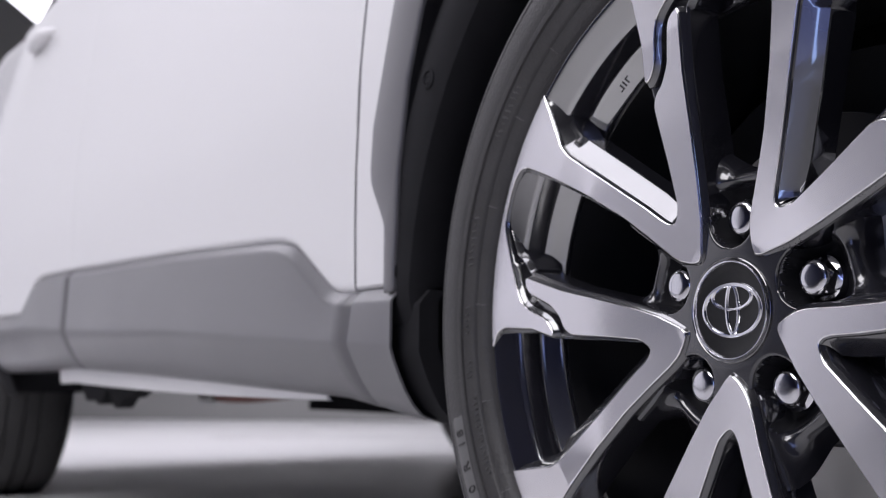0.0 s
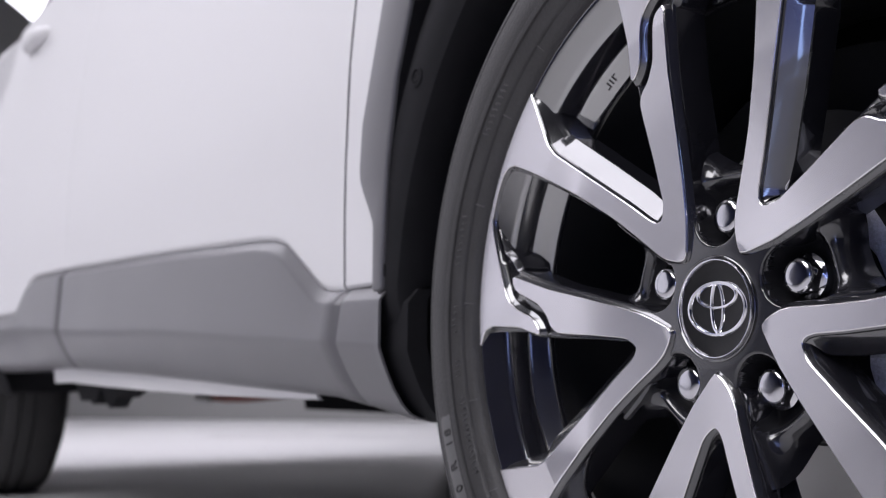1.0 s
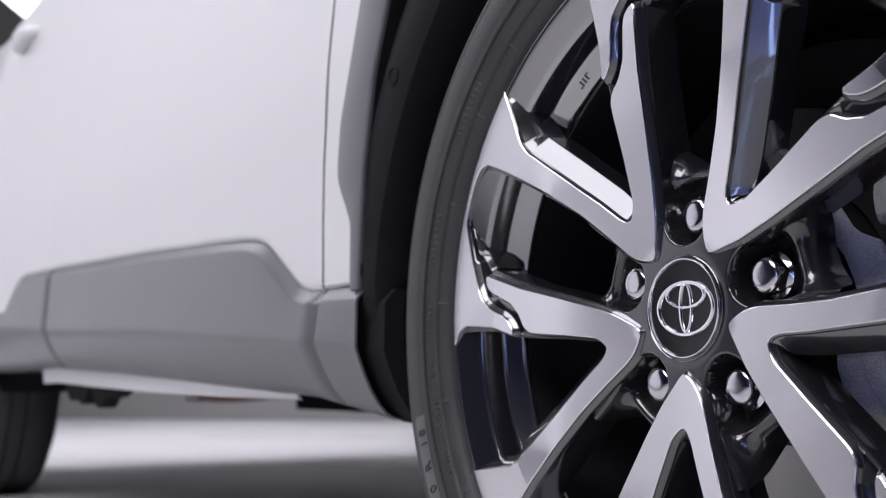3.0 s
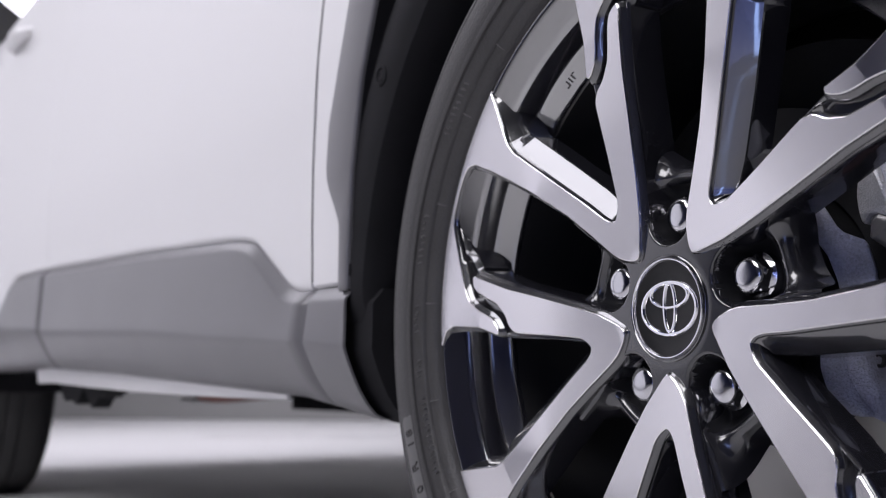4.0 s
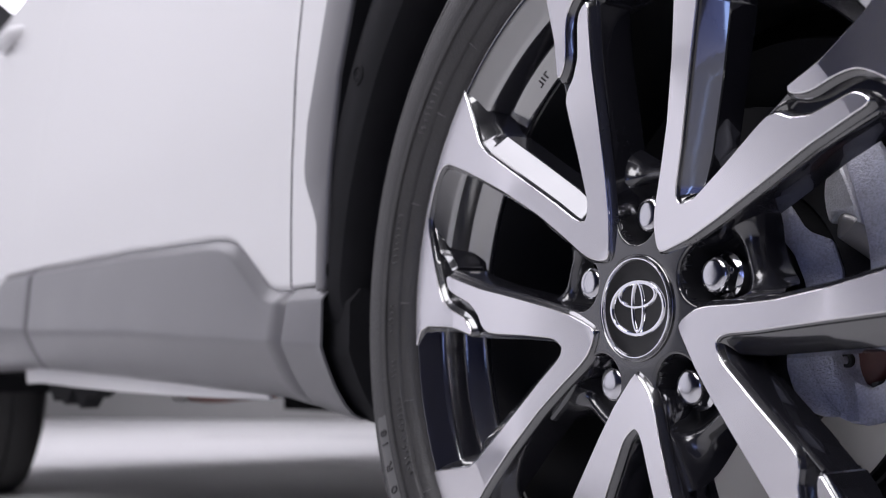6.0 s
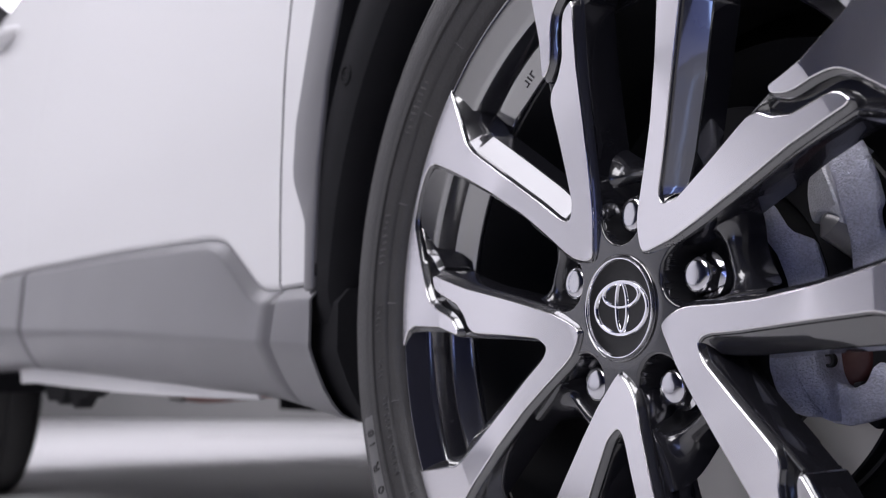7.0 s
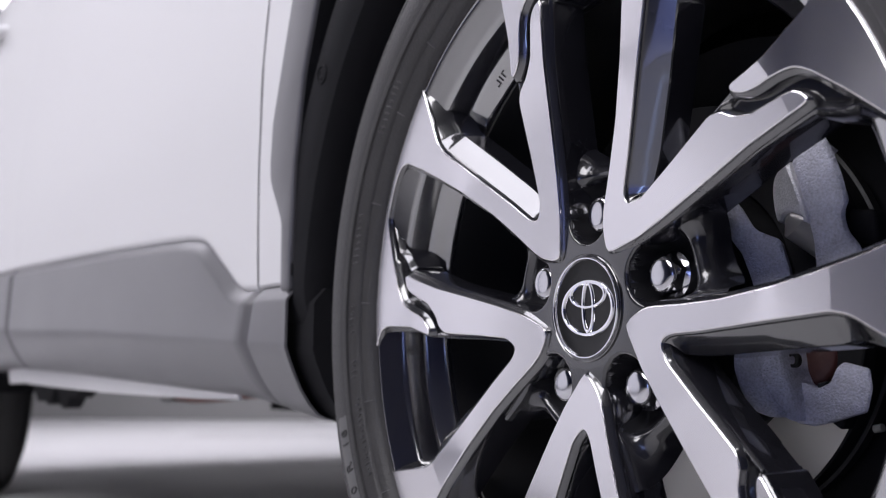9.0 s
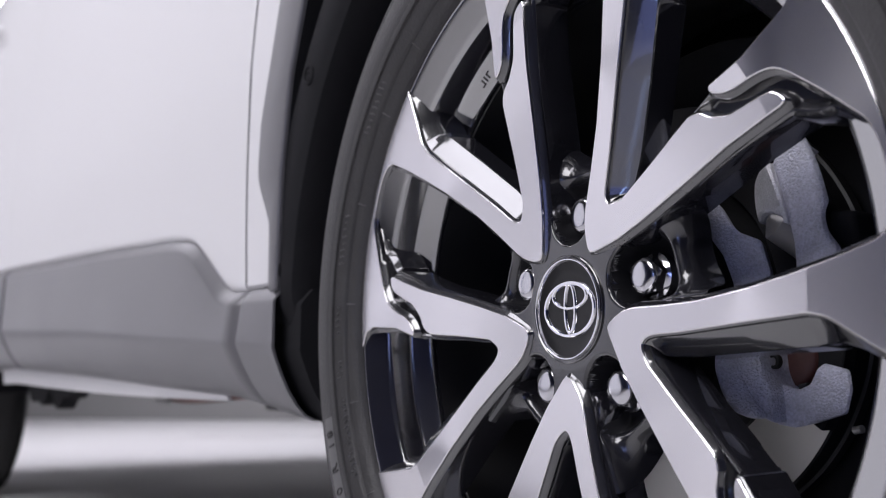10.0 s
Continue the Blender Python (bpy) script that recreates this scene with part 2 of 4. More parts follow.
# a square studio, turned by 45 degrees to the car
BACK = 7.05
U, V = Vector((-0.7, 0.714)).normalized(), Vector((0.714, 0.7)).normalized()
corner = [U * BACK - V * 9, U * BACK + V * 9, -U * 7 + V * 9, -U * 7 - V * 9]
for wall_name, i in (("wall_west", 0), ("wall_north", 1), ("wall_east", 2), ("wall_south", 3)):
    slab(wall_name, corner[i], corner[(i + 1) % 4], 0, 5.0, 0.15, BLUEWALL if i else WALL, "plain matt blue-grey studio wall" if i else "plain matt grey studio wall", "wall")
bm = bmesh.new()
box(bm, (-13, -13, 5.0), (13, 13, 5.15))
tagged(part("ceiling", bm, CEILING, smooth=False), "plain matt grey studio ceiling", "ceiling", "", "structure")

# overhead softbox: a large white diffuser in a slim black frame, hung over the car
overhead = new("overhead_softbox")
overhead.matrix_world = Matrix.Translation((-5.99, 0.68, 2.40)) @ pose(0, 0, 0, 0, 0, 57)
tagged(overhead, "large white overhead studio softbox in slim black frame", "softbox")
bm = bmesh.new()
box(bm, (0.0, -3.6, 0.0), (2.4, 1.3, 0.02), 0.004)
part("diffuser", bm, emitter("white_diffuser", TINT, OVERHEAD), overhead, "glowing white diffuser cloth")
bm = bmesh.new()
for lo, hi in (((-0.02, -3.62, 0.022), (2.42, 1.32, 0.06)),):
    box(bm, lo, hi, 0.004)
part("backing", bm, BLACKPLASTIC, overhead, "black backing frame")
for x, y in ((0.3, 1.0), (2.1, 1.0), (0.3, -3.3), (2.1, -3.3)):
    part("hanger", tube([(x, y, 0.06), (x, y, 2.60)], 0.012, 8), DARKSTEEL, overhead)

# a small brighter softbox over the front door
strip = new("small_softbox")
strip.location = (-0.62, -0.74, 2.40)
tagged(strip, "small white overhead studio softbox in slim black frame", "softbox")
bm = bmesh.new()
box(bm, (-0.55, -0.60, 0.0), (0.55, 0.60, 0.02), 0.004)
part("diffuser", bm, emitter("bright_diffuser", TINT, STRIP), strip, "glowing white diffuser cloth")
bm = bmesh.new()
box(bm, (-0.57, -0.62, 0.022), (0.57, 0.62, 0.10), 0.006)
part("backing", bm, BLACKPLASTIC, strip, "black backing frame")
part("hanger", tube([(0, 0, 0.10), (0, 0, 2.60)], 0.012, 8), DARKSTEEL, strip)

# ---- the car ----
car = new("car")
tagged(car, "white crossover car with grey plastic cladding on studio floor", "car")


def on_car(ob):
    ob.location = (0, 0, HUB)
    return ob


# ---- one wheel, turned about the y axis, its outer side at -y ----
def lerp(rows, x):
    """Piecewise linear value from (x, v) rows."""
    rows = sorted(rows)
    if x <= rows[0][0]:
        return rows[0][1]
    for (x0, v0), (x1, v1) in zip(rows, rows[1:]):
        if x <= x1:
            return v0 + (v1 - v0) * (x - x0) / (x1 - x0)
    return rows[-1][1]


def face_y(x, z):
    """Depth of the machined face: a shallow cone that turns flat towards the rim."""
    return 0.0088 * min(1, max(0, 1 - (math.hypot(x, z) - 0.045) / 0.143))


FACE = ([(39.5, 0), (40.5, 4), (44, 9), (52, 14.2), (60, 15.8), (85, 16.3), (112, 17), (150, 18.8), (182, 20.3), (205, 21.4), (228, 22.6),
         (234.5, 23.8), (237, 26), (237.6, 29), (237.3, 32), (236.2, 34.3), (233.9, 35.8), (228, 38.1), (218.5, 42.2), (209, 46.8), (204.8, 48.6), (201.3, 49.7),
         (196.8, 50.5), (189.8, 51.4), (178.4, 52.6), (171.6, 53.9), (166.9, 55.8), (165.6, 57.0), (167.5, 57.7), (190, 55.3), (225, 54.6), (235, 55.4), (239.6, 57.5)]
        + arc(242, 58, 9.0, 14)
        + [(239.5, 9.4), (233, 9.9), (214, 11.9), (198, 13.9), (187, 14.3), (142, 12), (100, 7.8), (80, 4.8), (74.5, 2.8), (72, 0),
           (74.5, -3), (80, -6.6), (110, -11.3), (138, -13.5), (148, -14.2), (154, -16), (158, -19), (168, -22), (190.2, -24.3), (195.5, -25.0), (198.8, -26.3),
           (200.3, -27.7), (196.5, -28.0), (157, -26.2), (120, -24.8), (85, -22), (62, -17.5), (50, -11.5), (42, -5)])
BASE = ([(38, 0), (40, 5), (44, 9.5), (52, 14.6), (60, 16.2), (85, 16.5), (112, 17.2), (150, 19), (182, 20.5), (205, 21.6), (228, 22.8), (238, 23.6)]
        + arc(240.5, 23.6, 9.6, 5)
        + [(233, 9.9), (214, 11.9), (198, 13.9), (187, 14.3), (142, 12), (100, 7.8), (80, 4.8), (74.5, 2.8), (72, 0),
           (74.5, -3), (80, -6.6), (110, -11.3), (138, -13.3), (148, -13.9), (166, -15), (190, -16.6), (225, -17.3), (237, -16.5)]
        + arc(240.5, -16, -37, 6)
        + [(236, -37), (228, -34.6), (220, -31.8), (213, -31.4), (206, -30.2), (200, -28.7), (157, -26.6), (120, -25), (85, -22.2), (62, -17.7), (50, -11.8), (42, -5)])


SLOT = [polar([(148, -14.2), (154, -16), (158, -19), (168, -22), (190.2, -24.3), (195.5, -25.0), (198.8, -26.3), (200.3, -27.7)]),
        polar([(218.5, 42.2), (209, 46.8), (204.8, 48.6), (201.3, 49.7), (196.8, 50.5), (189.8, 51.4), (178.4, 52.6), (171.6, 53.9), (166.9, 55.8), (165.6, 57.0)])]


def off_line(x, z, line):
    """Distance of a point from a broken line."""
    best = 1.0
    p = Vector((x, z))
    for a, b in zip(line, line[1:]):
        a, b = Vector(a), Vector(b)
        t = min(1, max(0, (p - a).dot(b - a) / (b - a).length_squared))
        best = min(best, (p - a.lerp(b, t)).length)
    return best


def chamfer(x, z):
    """Width and depth of the bevel along the edge of a spoke: a ramp that widens towards the rim inside the V, narrow elsewhere."""
    r = math.hypot(x, z)
    if r > 0.2385:
        return 0.0, 0.0020
    if off_line(x, z, SLOT[0]) < 0.0012:
        return 0.0016, 0.0030
    if off_line(x, z, SLOT[1]) < 0.0012:
        return 0.0030, 0.0036
    a = (math.degrees(math.atan2(z, x)) + 270) % 360 - 180
    if a > 23.2:
        return (0.0012, 0.0022) if a < 50 else (0.0010, 0.0020)
    plus = a > 0
    inner = lerp([(0.05, 3), (0.075, 8), (0.11, 12.5), (0.18, 17.2), (0.24, 17)] if plus else [(0.05, 3), (0.075, 12), (0.11, 18), (0.18, 22.3), (0.21, 24), (0.24, 27)], r)
    if abs(a) > inner:
        return 0.0028, 0.0042
    if not plus:
        return 0.0022, 0.0036
    w = lerp([(0.074, 0.70), (0.085, 0.86), (0.185, 1.06), (0.200, 0.80), (0.212, 0.60), (0.230, 0.52), (0.238, 0.1)], r)
    return 0.0139 * w, lerp([(0.074, 0.0095), (0.085, 0.0126), (0.13, 0.0138), (0.165, 0.0124), (0.185, 0.0117), (0.196, 0.0140), (0.212, 0.0150), (0.226, 0.0140), (0.236, 0.004)], r)


def spoke_edge(x, z):
    c, d = chamfer(x, z)
    ramp = []
    for f in (0.12, 0.34, 0.56, 0.78, 0.99):     # slightly crowned
        lift = 0.0007 * f * (1 - f) * min(1, c / 0.01)
        ramp.append((c * f + lift, 0.0010 * (1 - f) + d * f - lift))
    return [(0.0, 0.0008), (0.08 * c, 0.0009 + 0.02 * d)] + ramp + [(0.99 * c + 0.0005, d + 0.0010), (c + 0.0014, 0.0320), (c - 0.004, 0.0350)]


def web_edge(x, z):
    r, a = math.hypot(x, z), (math.degrees(math.atan2(z, x)) + 270) % 360 - 180
    c, d = (0.0042, 0.0050) if 0.197 < r < 0.226 and a < -26 else (0.0024, 0.0024)
    return [(-0.0042, 0.0084), (-0.0030, 0.0080), (-0.0004, 0.0054), (0.0008, 0.0044), (0.0014, 0.0044), (c, 0.0030 + d), (c + 0.0006, 0.0044 + d), (c + 0.0012, 0.0300), (c - 0.003, 0.0330)]


def build_wheel():
    # rim barrel with its outer lip
    prof = [(0.0055, 0.2445), (0.0022, 0.2438), (0.0012, 0.2426), (0.0012, 0.2406), (0.0018, 0.2386), (0.0028, 0.2362), (0.0090, 0.2220), (0.0097, 0.2204), (0.0108, 0.2190), (0.0130, 0.2181),
            (0.0265, 0.2157), (0.0282, 0.2151), (0.0294, 0.2138), (0.0360, 0.2035), (0.0370, 0.2021), (0.0388, 0.2012), (0.0420, 0.2008)]
    wheel = part("wheel", lathe(prof, 160), BARREL, car, "gloss black alloy wheel rim with machined silver spokes")
    well = [(0.0420, 0.2008), (0.047, 0.2008), (0.06, 0.2008), (0.120, 0.2020), (0.160, 0.2060), (0.185, 0.2220), (0.195, 0.2400),
            (0.200, 0.2440), (0.190, 0.2460), (0.150, 0.2200), (0.060, 0.2180), (0.038, 0.2240), (0.020, 0.2380), (0.0055, 0.2445)]
    part("barrel", lathe(well, 160), SATIN, wheel, "dull black inner barrel")
    # tyre
    tp = [(0.006, 0.2410), (0.000, 0.2430), (-0.0035, 0.2450), (-0.0060, 0.2485), (-0.0075, 0.2520), (-0.0087, 0.2526), (-0.0097, 0.2532), (-0.0107, 0.2545), (-0.0126, 0.2610), (-0.0132, 0.2640), (-0.0148, 0.2645), (-0.0152, 0.2655),
          (-0.0152, 0.2692), (-0.0140, 0.2700), (-0.0144, 0.2710), (-0.0146, 0.2780), (-0.0142, 0.2860), (-0.0128, 0.2925), (-0.0112, 0.2932), (-0.0108, 0.2955), (-0.0112, 0.2965), (-0.0085, 0.3020), (-0.0040, 0.3080), (0.0025, 0.3145),
          (0.0090, 0.3215), (0.0180, 0.3290), (0.0260, 0.3375), (0.0420, 0.3392), (0.0425, 0.3320), (0.0500, 0.3320), (0.0505, 0.3398), (0.0800, 0.3408),
          (0.0805, 0.3330), (0.0900, 0.3330), (0.0905, 0.3410), (0.1150, 0.3408), (0.1155, 0.3330), (0.1250, 0.3330), (0.1255, 0.3400), (0.1550, 0.3392),
          (0.1800, 0.3340), (0.1980, 0.3200), (0.2100, 0.2900), (0.2060, 0.2600), (0.1980, 0.2430), (0.19, 0.2405)]
    part("tyre", lathe(tp, 192), RUBBER, wheel, "matt dark grey rubber tyre")
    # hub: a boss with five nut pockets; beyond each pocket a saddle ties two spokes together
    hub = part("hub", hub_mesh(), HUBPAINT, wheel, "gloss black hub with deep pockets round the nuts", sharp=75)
    # the deep inner part of the pockets gets a duller black
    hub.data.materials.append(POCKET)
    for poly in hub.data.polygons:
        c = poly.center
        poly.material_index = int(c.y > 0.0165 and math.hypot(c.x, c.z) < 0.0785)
    # five V-shaped spokes: a black painted body and a machined face on it
    for k in range(5):
        m = Matrix.Rotation(radians(-72 * k), 4, "Y")
        if k == 0:
            top = rounded(polar(FACE), 0.003)
            spoke = part("spoke", plate(top, spoke_edge, face_y), GLOSS, wheel, sharp=13)
            cut = part("machined_face", plate(top, [(-0.0007, -0.0003), (-0.0001, 0.0001), (-0.0001, 0.0012)], face_y, True, [((1, 0, 0), 0.01), ((0, 0, 1), 0.01)], 0.188), MACHINED, wheel, "brushed silver machined spoke face", sharp=3)
            base = rounded(polar(BASE), 0.004)
            web = part("spoke_web", plate(base, web_edge, face_y), GLOSS, wheel, "gloss black slot floor under the spoke face", sharp=24)
            nut = part("wheel_nut", nut_mesh(), DARKCHROME, wheel, "chrome domed wheel nut")
            spokes, cuts, nuts, webs = spoke, cut, nut, web
        else:
            for src in (spokes, cuts, nuts, webs):
                ob = new(src.name.split(".")[0], src.data)
                ob.parent = wheel
                ob.matrix_basis = m @ src.matrix_basis
                if "label" in src:
                    tagged(ob, src["label"])
    # centre cap
    cap = [(0.0129, 0.0), (0.0128, 0.012), (0.0124, 0.0225), (0.0118, 0.0275), (0.0112, 0.0292)]
    part("centre_cap", lathe([(y, max(r, 0.0001)) for y, r in cap], 96), CAPBLACK, wheel, "black centre cap with chrome oval emblem")
    ring = [(0.0120, 0.0288), (0.0096, 0.0291), (0.0089, 0.0296), (0.0089, 0.0301), (0.0097, 0.0306), (0.0112, 0.0309)]
    part("cap_rim", lathe([(0.0112, 0.0307), (0.0108, 0.0312), (0.0102, 0.0318), (0.0099, 0.0322), (0.0102, 0.0326), (0.0130, 0.0329)], 96), GLOSS, wheel)
    part("cap_ring", lathe(ring, 96), CHROME, wheel, "polished chrome cap ring")
    for cx, cz, rx, rz, w in ((0, 0, 0.0232, 0.0160, 0.0017), (0, 0.0079, 0.0158, 0.0074, 0.0014), (0, 0.0006, 0.0048, 0.0148, 0.0014)):
        part("emblem_oval", oval(cx, cz, rx, rz, w), CHROME, wheel, "chrome oval ring of emblem")
    return wheel


def hub_mesh(turns=600, rings=84):
    """One surface: a flat boss, deep pockets open towards the rim, a crest behind each and a shelf that falls away into the dark."""
    crest = [(0.066, 0.0370), (0.072, 0.0350), (0.0765, 0.0315), (0.0795, 0.0262), (0.0812, 0.0243), (0.0835, 0.0236), (0.0860, 0.0250), (0.0885, 0.0285), (0.0905, 0.0335), (0.0918, 0.0395), (0.0925, 0.0460)]

    def edge(a):
        return 0.0925 + 0.020 * min(1, abs(0.1 * math.sin(radians((a - 34.5 + 36) % 72 - 36))) / 0.0235) ** 3

    def depth(r, a):
        off = radians((a - 34.5 + 36) % 72 - 36)
        p, q = r * math.cos(off) - 0.0572, abs(r * math.sin(off))
        d = math.hypot(min(p, 0), q)
        wall = lerp([(0.0, 0.0178), (0.026, 0.0215), (0.055, 0.027)], p)
        fillet = lerp([(0.0, 0.003), (0.014, 0.004), (0.024, 0.014), (0.055, 0.019)], p)
        t = d / wall
        low = lerp(crest, 0.0835 + (r - 0.0835) * 0.0090 / (edge(a) - 0.0835) if r > 0.0835 else r)
        top = 0.0112 + 0.03 * max(0, r - 0.036)
        s = min(1, max(0, (d - wall + fillet) / fillet))
        y = low + (top - low) * (1 - math.sqrt(max(0, 1 - s * s)) ** 0.9)
        if s >= 1:                       # rounded lip
            y = top + 0.0012 * max(0, 1 - (d - wall) / 0.0016) ** 2
        return y

    bm = bmesh.new()
    grid = []
    for j in range(rings + 1):
        ring = []
        for i in range(turns):
            a = 360 * i / turns
            r = 0.029 + (edge(a) - 0.029) * j / rings
            ring.append(bm.verts.new((r * math.cos(radians(a - 90)), depth(r, a), r * math.sin(radians(a - 90)))))
        grid.append(ring)
    for p, q in zip(grid, grid[1:]):
        for i in range(turns):
            r, off = math.hypot(p[i].co.x, p[i].co.z), (360 * i / turns - 34.5 + 36) % 72 - 36
            if r < 0.066 or abs(r * math.sin(radians(off))) < lerp([(0.06, 0.030), (0.085, 0.0255), (0.11, 0.030)], r):
                bm.faces.new((p[i], p[(i + 1) % turns], q[(i + 1) % turns], q[i]))
    bmesh.ops.delete(bm, geom=[v for v in bm.verts if not v.link_faces], context="VERTS")
    for _ in range(2):
        bmesh.ops.smooth_vert(bm, verts=bm.verts, factor=0.5, use_axis_x=False, use_axis_y=True, use_axis_z=False)
    return bm


def oval(cx, cz, rx, rz, w, segs=64):
    """A flattened oval ring that lies on the slightly dished cap."""
    bm = bmesh.new()
    rings = []
    for i in range(segs):
        a = 2 * math.pi * i / segs
        c = Vector((cx + rx * math.cos(a), 0, cz + rz * math.sin(a)))
        nrm = Vector((math.cos(a) / rx, 0, math.sin(a) / rz)).normalized()
        y = 0.0126 - 1.5 * (c.x ** 2 + c.z ** 2)
        ring = []
        for o, d in ((-1.0, 0.0010), (-0.78, -0.0002), (-0.4, -0.0009), (0.4, -0.0009), (0.78, -0.0002), (1.0, 0.0010)):
            p = c + nrm * o * w
            ring.append(bm.verts.new((p.x, y + d, p.z)))
        rings.append(ring)
    for i in range(segs):
        p, q = rings[i], rings[(i + 1) % segs]
        for j in range(5):
            bm.faces.new((p[j], p[j + 1], q[j + 1], q[j]))
    return bm


def nut_mesh():
    """A hexagonal wheel nut with a collar and a domed end."""
    bm = bmesh.new()
    a = radians(34.5 - 90)
    c = (0.0572 * math.cos(a), 0.0572 * math.sin(a))
    prof = [(0.0400, 0.0138, 0), (0.0300, 0.0140, 0), (0.0288, 0.0126, 0), (0.0282, 0.0120, 1), (0.0246, 0.0120, 1), (0.0236, 0.0116, 0.7), (0.0230, 0.0111, 0), (0.0222, 0.0110, 0),
            (0.0209, 0.0106, 0), (0.0199, 0.0096, 0), (0.0193, 0.0082, 0), (0.0190, 0.0064, 0), (0.0189, 0.0040, 0), (0.0189, 0.0003, 0)]
    rings = []
    for y, r, hexed in prof:
        ring = []
        for i in range(48):
            t = 2 * math.pi * i / 48
            flat = math.cos(math.pi / 6) / math.cos((t % (math.pi / 3)) - math.pi / 6)
            rr = r * (1 + hexed * (flat * 1.06 - 1))
            ring.append(bm.verts.new((c[0] + rr * math.cos(t), y, c[1] + rr * math.sin(t))))
        rings.append(ring)
    for p, q in zip(rings, rings[1:]):
        for i in range(48):
            bm.faces.new((p[i], p[(i + 1) % 48], q[(i + 1) % 48], q[i]))
    bm.faces.new(rings[-1])
    return bm


wheel = on_car(build_wheel())
copy_thing(wheel, pose(-2.64, 0, HUB, 0, 23, 0))
for x in (0, -2.64):
    copy_thing(wheel, pose(x, 1.80, HUB, 0, 11, 180))


# ---- body sides ----
def shell(grid, t, shift=(0, 1, 0)):
    """A sheet of points, given thickness t along shift."""
    bm = bmesh.new()
    s = Vector(shift) * t
    f = [[bm.verts.new(p) for p in row] for row in grid]
    b = [[bm.verts.new(Vector(p) + s) for p in row] for row in grid]
    R, C = len(grid), len(grid[0])
    for i in range(R - 1):
        for j in range(C - 1):
            bm.faces.new((f[i][j], f[i][j + 1], f[i + 1][j + 1], f[i + 1][j]))
            bm.faces.new((b[i][j], b[i + 1][j], b[i + 1][j + 1], b[i][j + 1]))
    for j in range(C - 1):
        bm.faces.new((f[0][j], b[0][j], b[0][j + 1], f[0][j + 1]))
        bm.faces.new((f[-1][j], f[-1][j + 1], b[-1][j + 1], b[-1][j]))
    for i in range(R - 1):
        bm.faces.new((f[i][0], f[i + 1][0], b[i + 1][0], b[i][0]))
        bm.faces.new((f[i][-1], b[i][-1], b[i + 1][-1], f[i + 1][-1]))
    return bm


def side_y(x, z):
    """How far the white body side stands in from the wheel's face: it bulges low down and leans in towards the waist."""
    lean = max(0.0, z - 0.22)
    tuck = max(0.0, -2.3 - x)
    return -0.012 + 0.008 * max(0.0, 1 - max(0.0, z - 0.04) / 0.2) + 0.16 * lean ** 1.6 + 0.02 * tuck ** 2


WAIST = 0.80
# top edge of the grey cladding, and the shut line of the front door
CLAD_TOP = [(-2.60, 0.10), (-2.15, 0.097), (-1.965, 0.093), (-1.93, 0.10), (-1.83, 0.148), (-1.777, 0.157), (-1.525, 0.150), (-0.999, 0.128), (-0.669, 0.110),
            (-0.628, 0.1055), (-0.600, 0.098), (-0.545, 0.064), (-0.520, 0.048), (-0.499, 0.041), (-0.454, 0.041), (-0.36, 0.039)]


def shut_x(z):
    return lerp([(0.0, -0.4700), (0.043, -0.4688), (0.103, -0.4658), (0.16, -0.4605), (0.21, -0.4525), (0.26, -0.4480), (0.318, -0.4430), (0.5, -0.430), (0.8, -0.415)], z)


def door(name, xa, xb, label, soft=(0.006, 0.006)):
    """A door skin between the lines xa(z) and xb(z), down to just over the cladding."""
    grid = []
    ends = [0.0, 0.0012, 0.0025, 0.0045, 0.008]
    cols = ends + [0.02 + 0.96 * i / 70 for i in range(71)] + [1 - e for e in ends[::-1]]
    rise = [0.0, 0.002, 0.005, 0.009, 0.014, 0.022] + [0.04 + 0.96 * j / 24 for j in range(25)]
    for i in cols:
        row = []
        for s in rise:
            x0 = xa(0.1) + (xb(0.1) - xa(0.1)) * i
            lo = lerp(CLAD_TOP, x0) + 0.0005
            z = lo + (WAIST - lo) * s
            x = xa(z) + (xb(z) - xa(z)) * i
            lip = 0.003 * max(0, 1 - (z - lo) / 0.006) ** 2
            edge = soft[1] * max(0, 1 - abs(x - xb(z)) / 0.003) ** 2 + soft[0] * max(0, 1 - abs(x - xa(z)) / 0.003) ** 2
            row.append((x, side_y(x, z) + lip + edge, z))
        grid.append(row)
    return on_car(part(name, shell(grid, 0.03), WHITE, car, label))


door("front_door", lambda z: -1.5252, lambda z: shut_x(z) - 0.0007, "white painted front door skin", (0, 0))
door("rear_door", lambda z: -2.25 - 0.1 * z, lambda z: -1.5268, "white painted rear door skin", (0, 0))


# the rear door's handle: a rounded white bar that stands off the skin
bm = bmesh.new()
bmesh.ops.create_uvsphere(bm, u_segments=32, v_segments=16, radius=1.0)
for v in bm.verts:
    x, y, z = v.co
    v.co = (-2.06 + 0.105 * math.copysign(abs(x) ** 0.7, x), 0.025 + 0.018 * y + 0.03 * x * x, 0.708 + 0.017 * z)
handle = on_car(part("door_handle", bm, WHITE, car, "white painted door handle", sharp=80))
bm = bmesh.new()
box(bm, (-2.145, 0.026, 0.694), (-1.975, 0.060, 0.718), 0.008)
part("handle_base", bm, WHITE, handle)


def gap_shade(x_of, label):
    """A dark strip just behind the skins: the shade that fills a shut line."""
    grid = []
    for j in range(30):
        z = 0.05 + (WAIST - 0.05) * j / 29
        x = x_of(z)
        grid.append([(x - 0.004, side_y(x, z) + 0.0009, z), (x + 0.005, side_y(x, z) + 0.0009, z)])
    return on_car(part("shut_line_shade", shell(grid, 0.004), SHUT_DARK, car, label))


gap_shade(shut_x, "dark strip for the shade in the shut line")


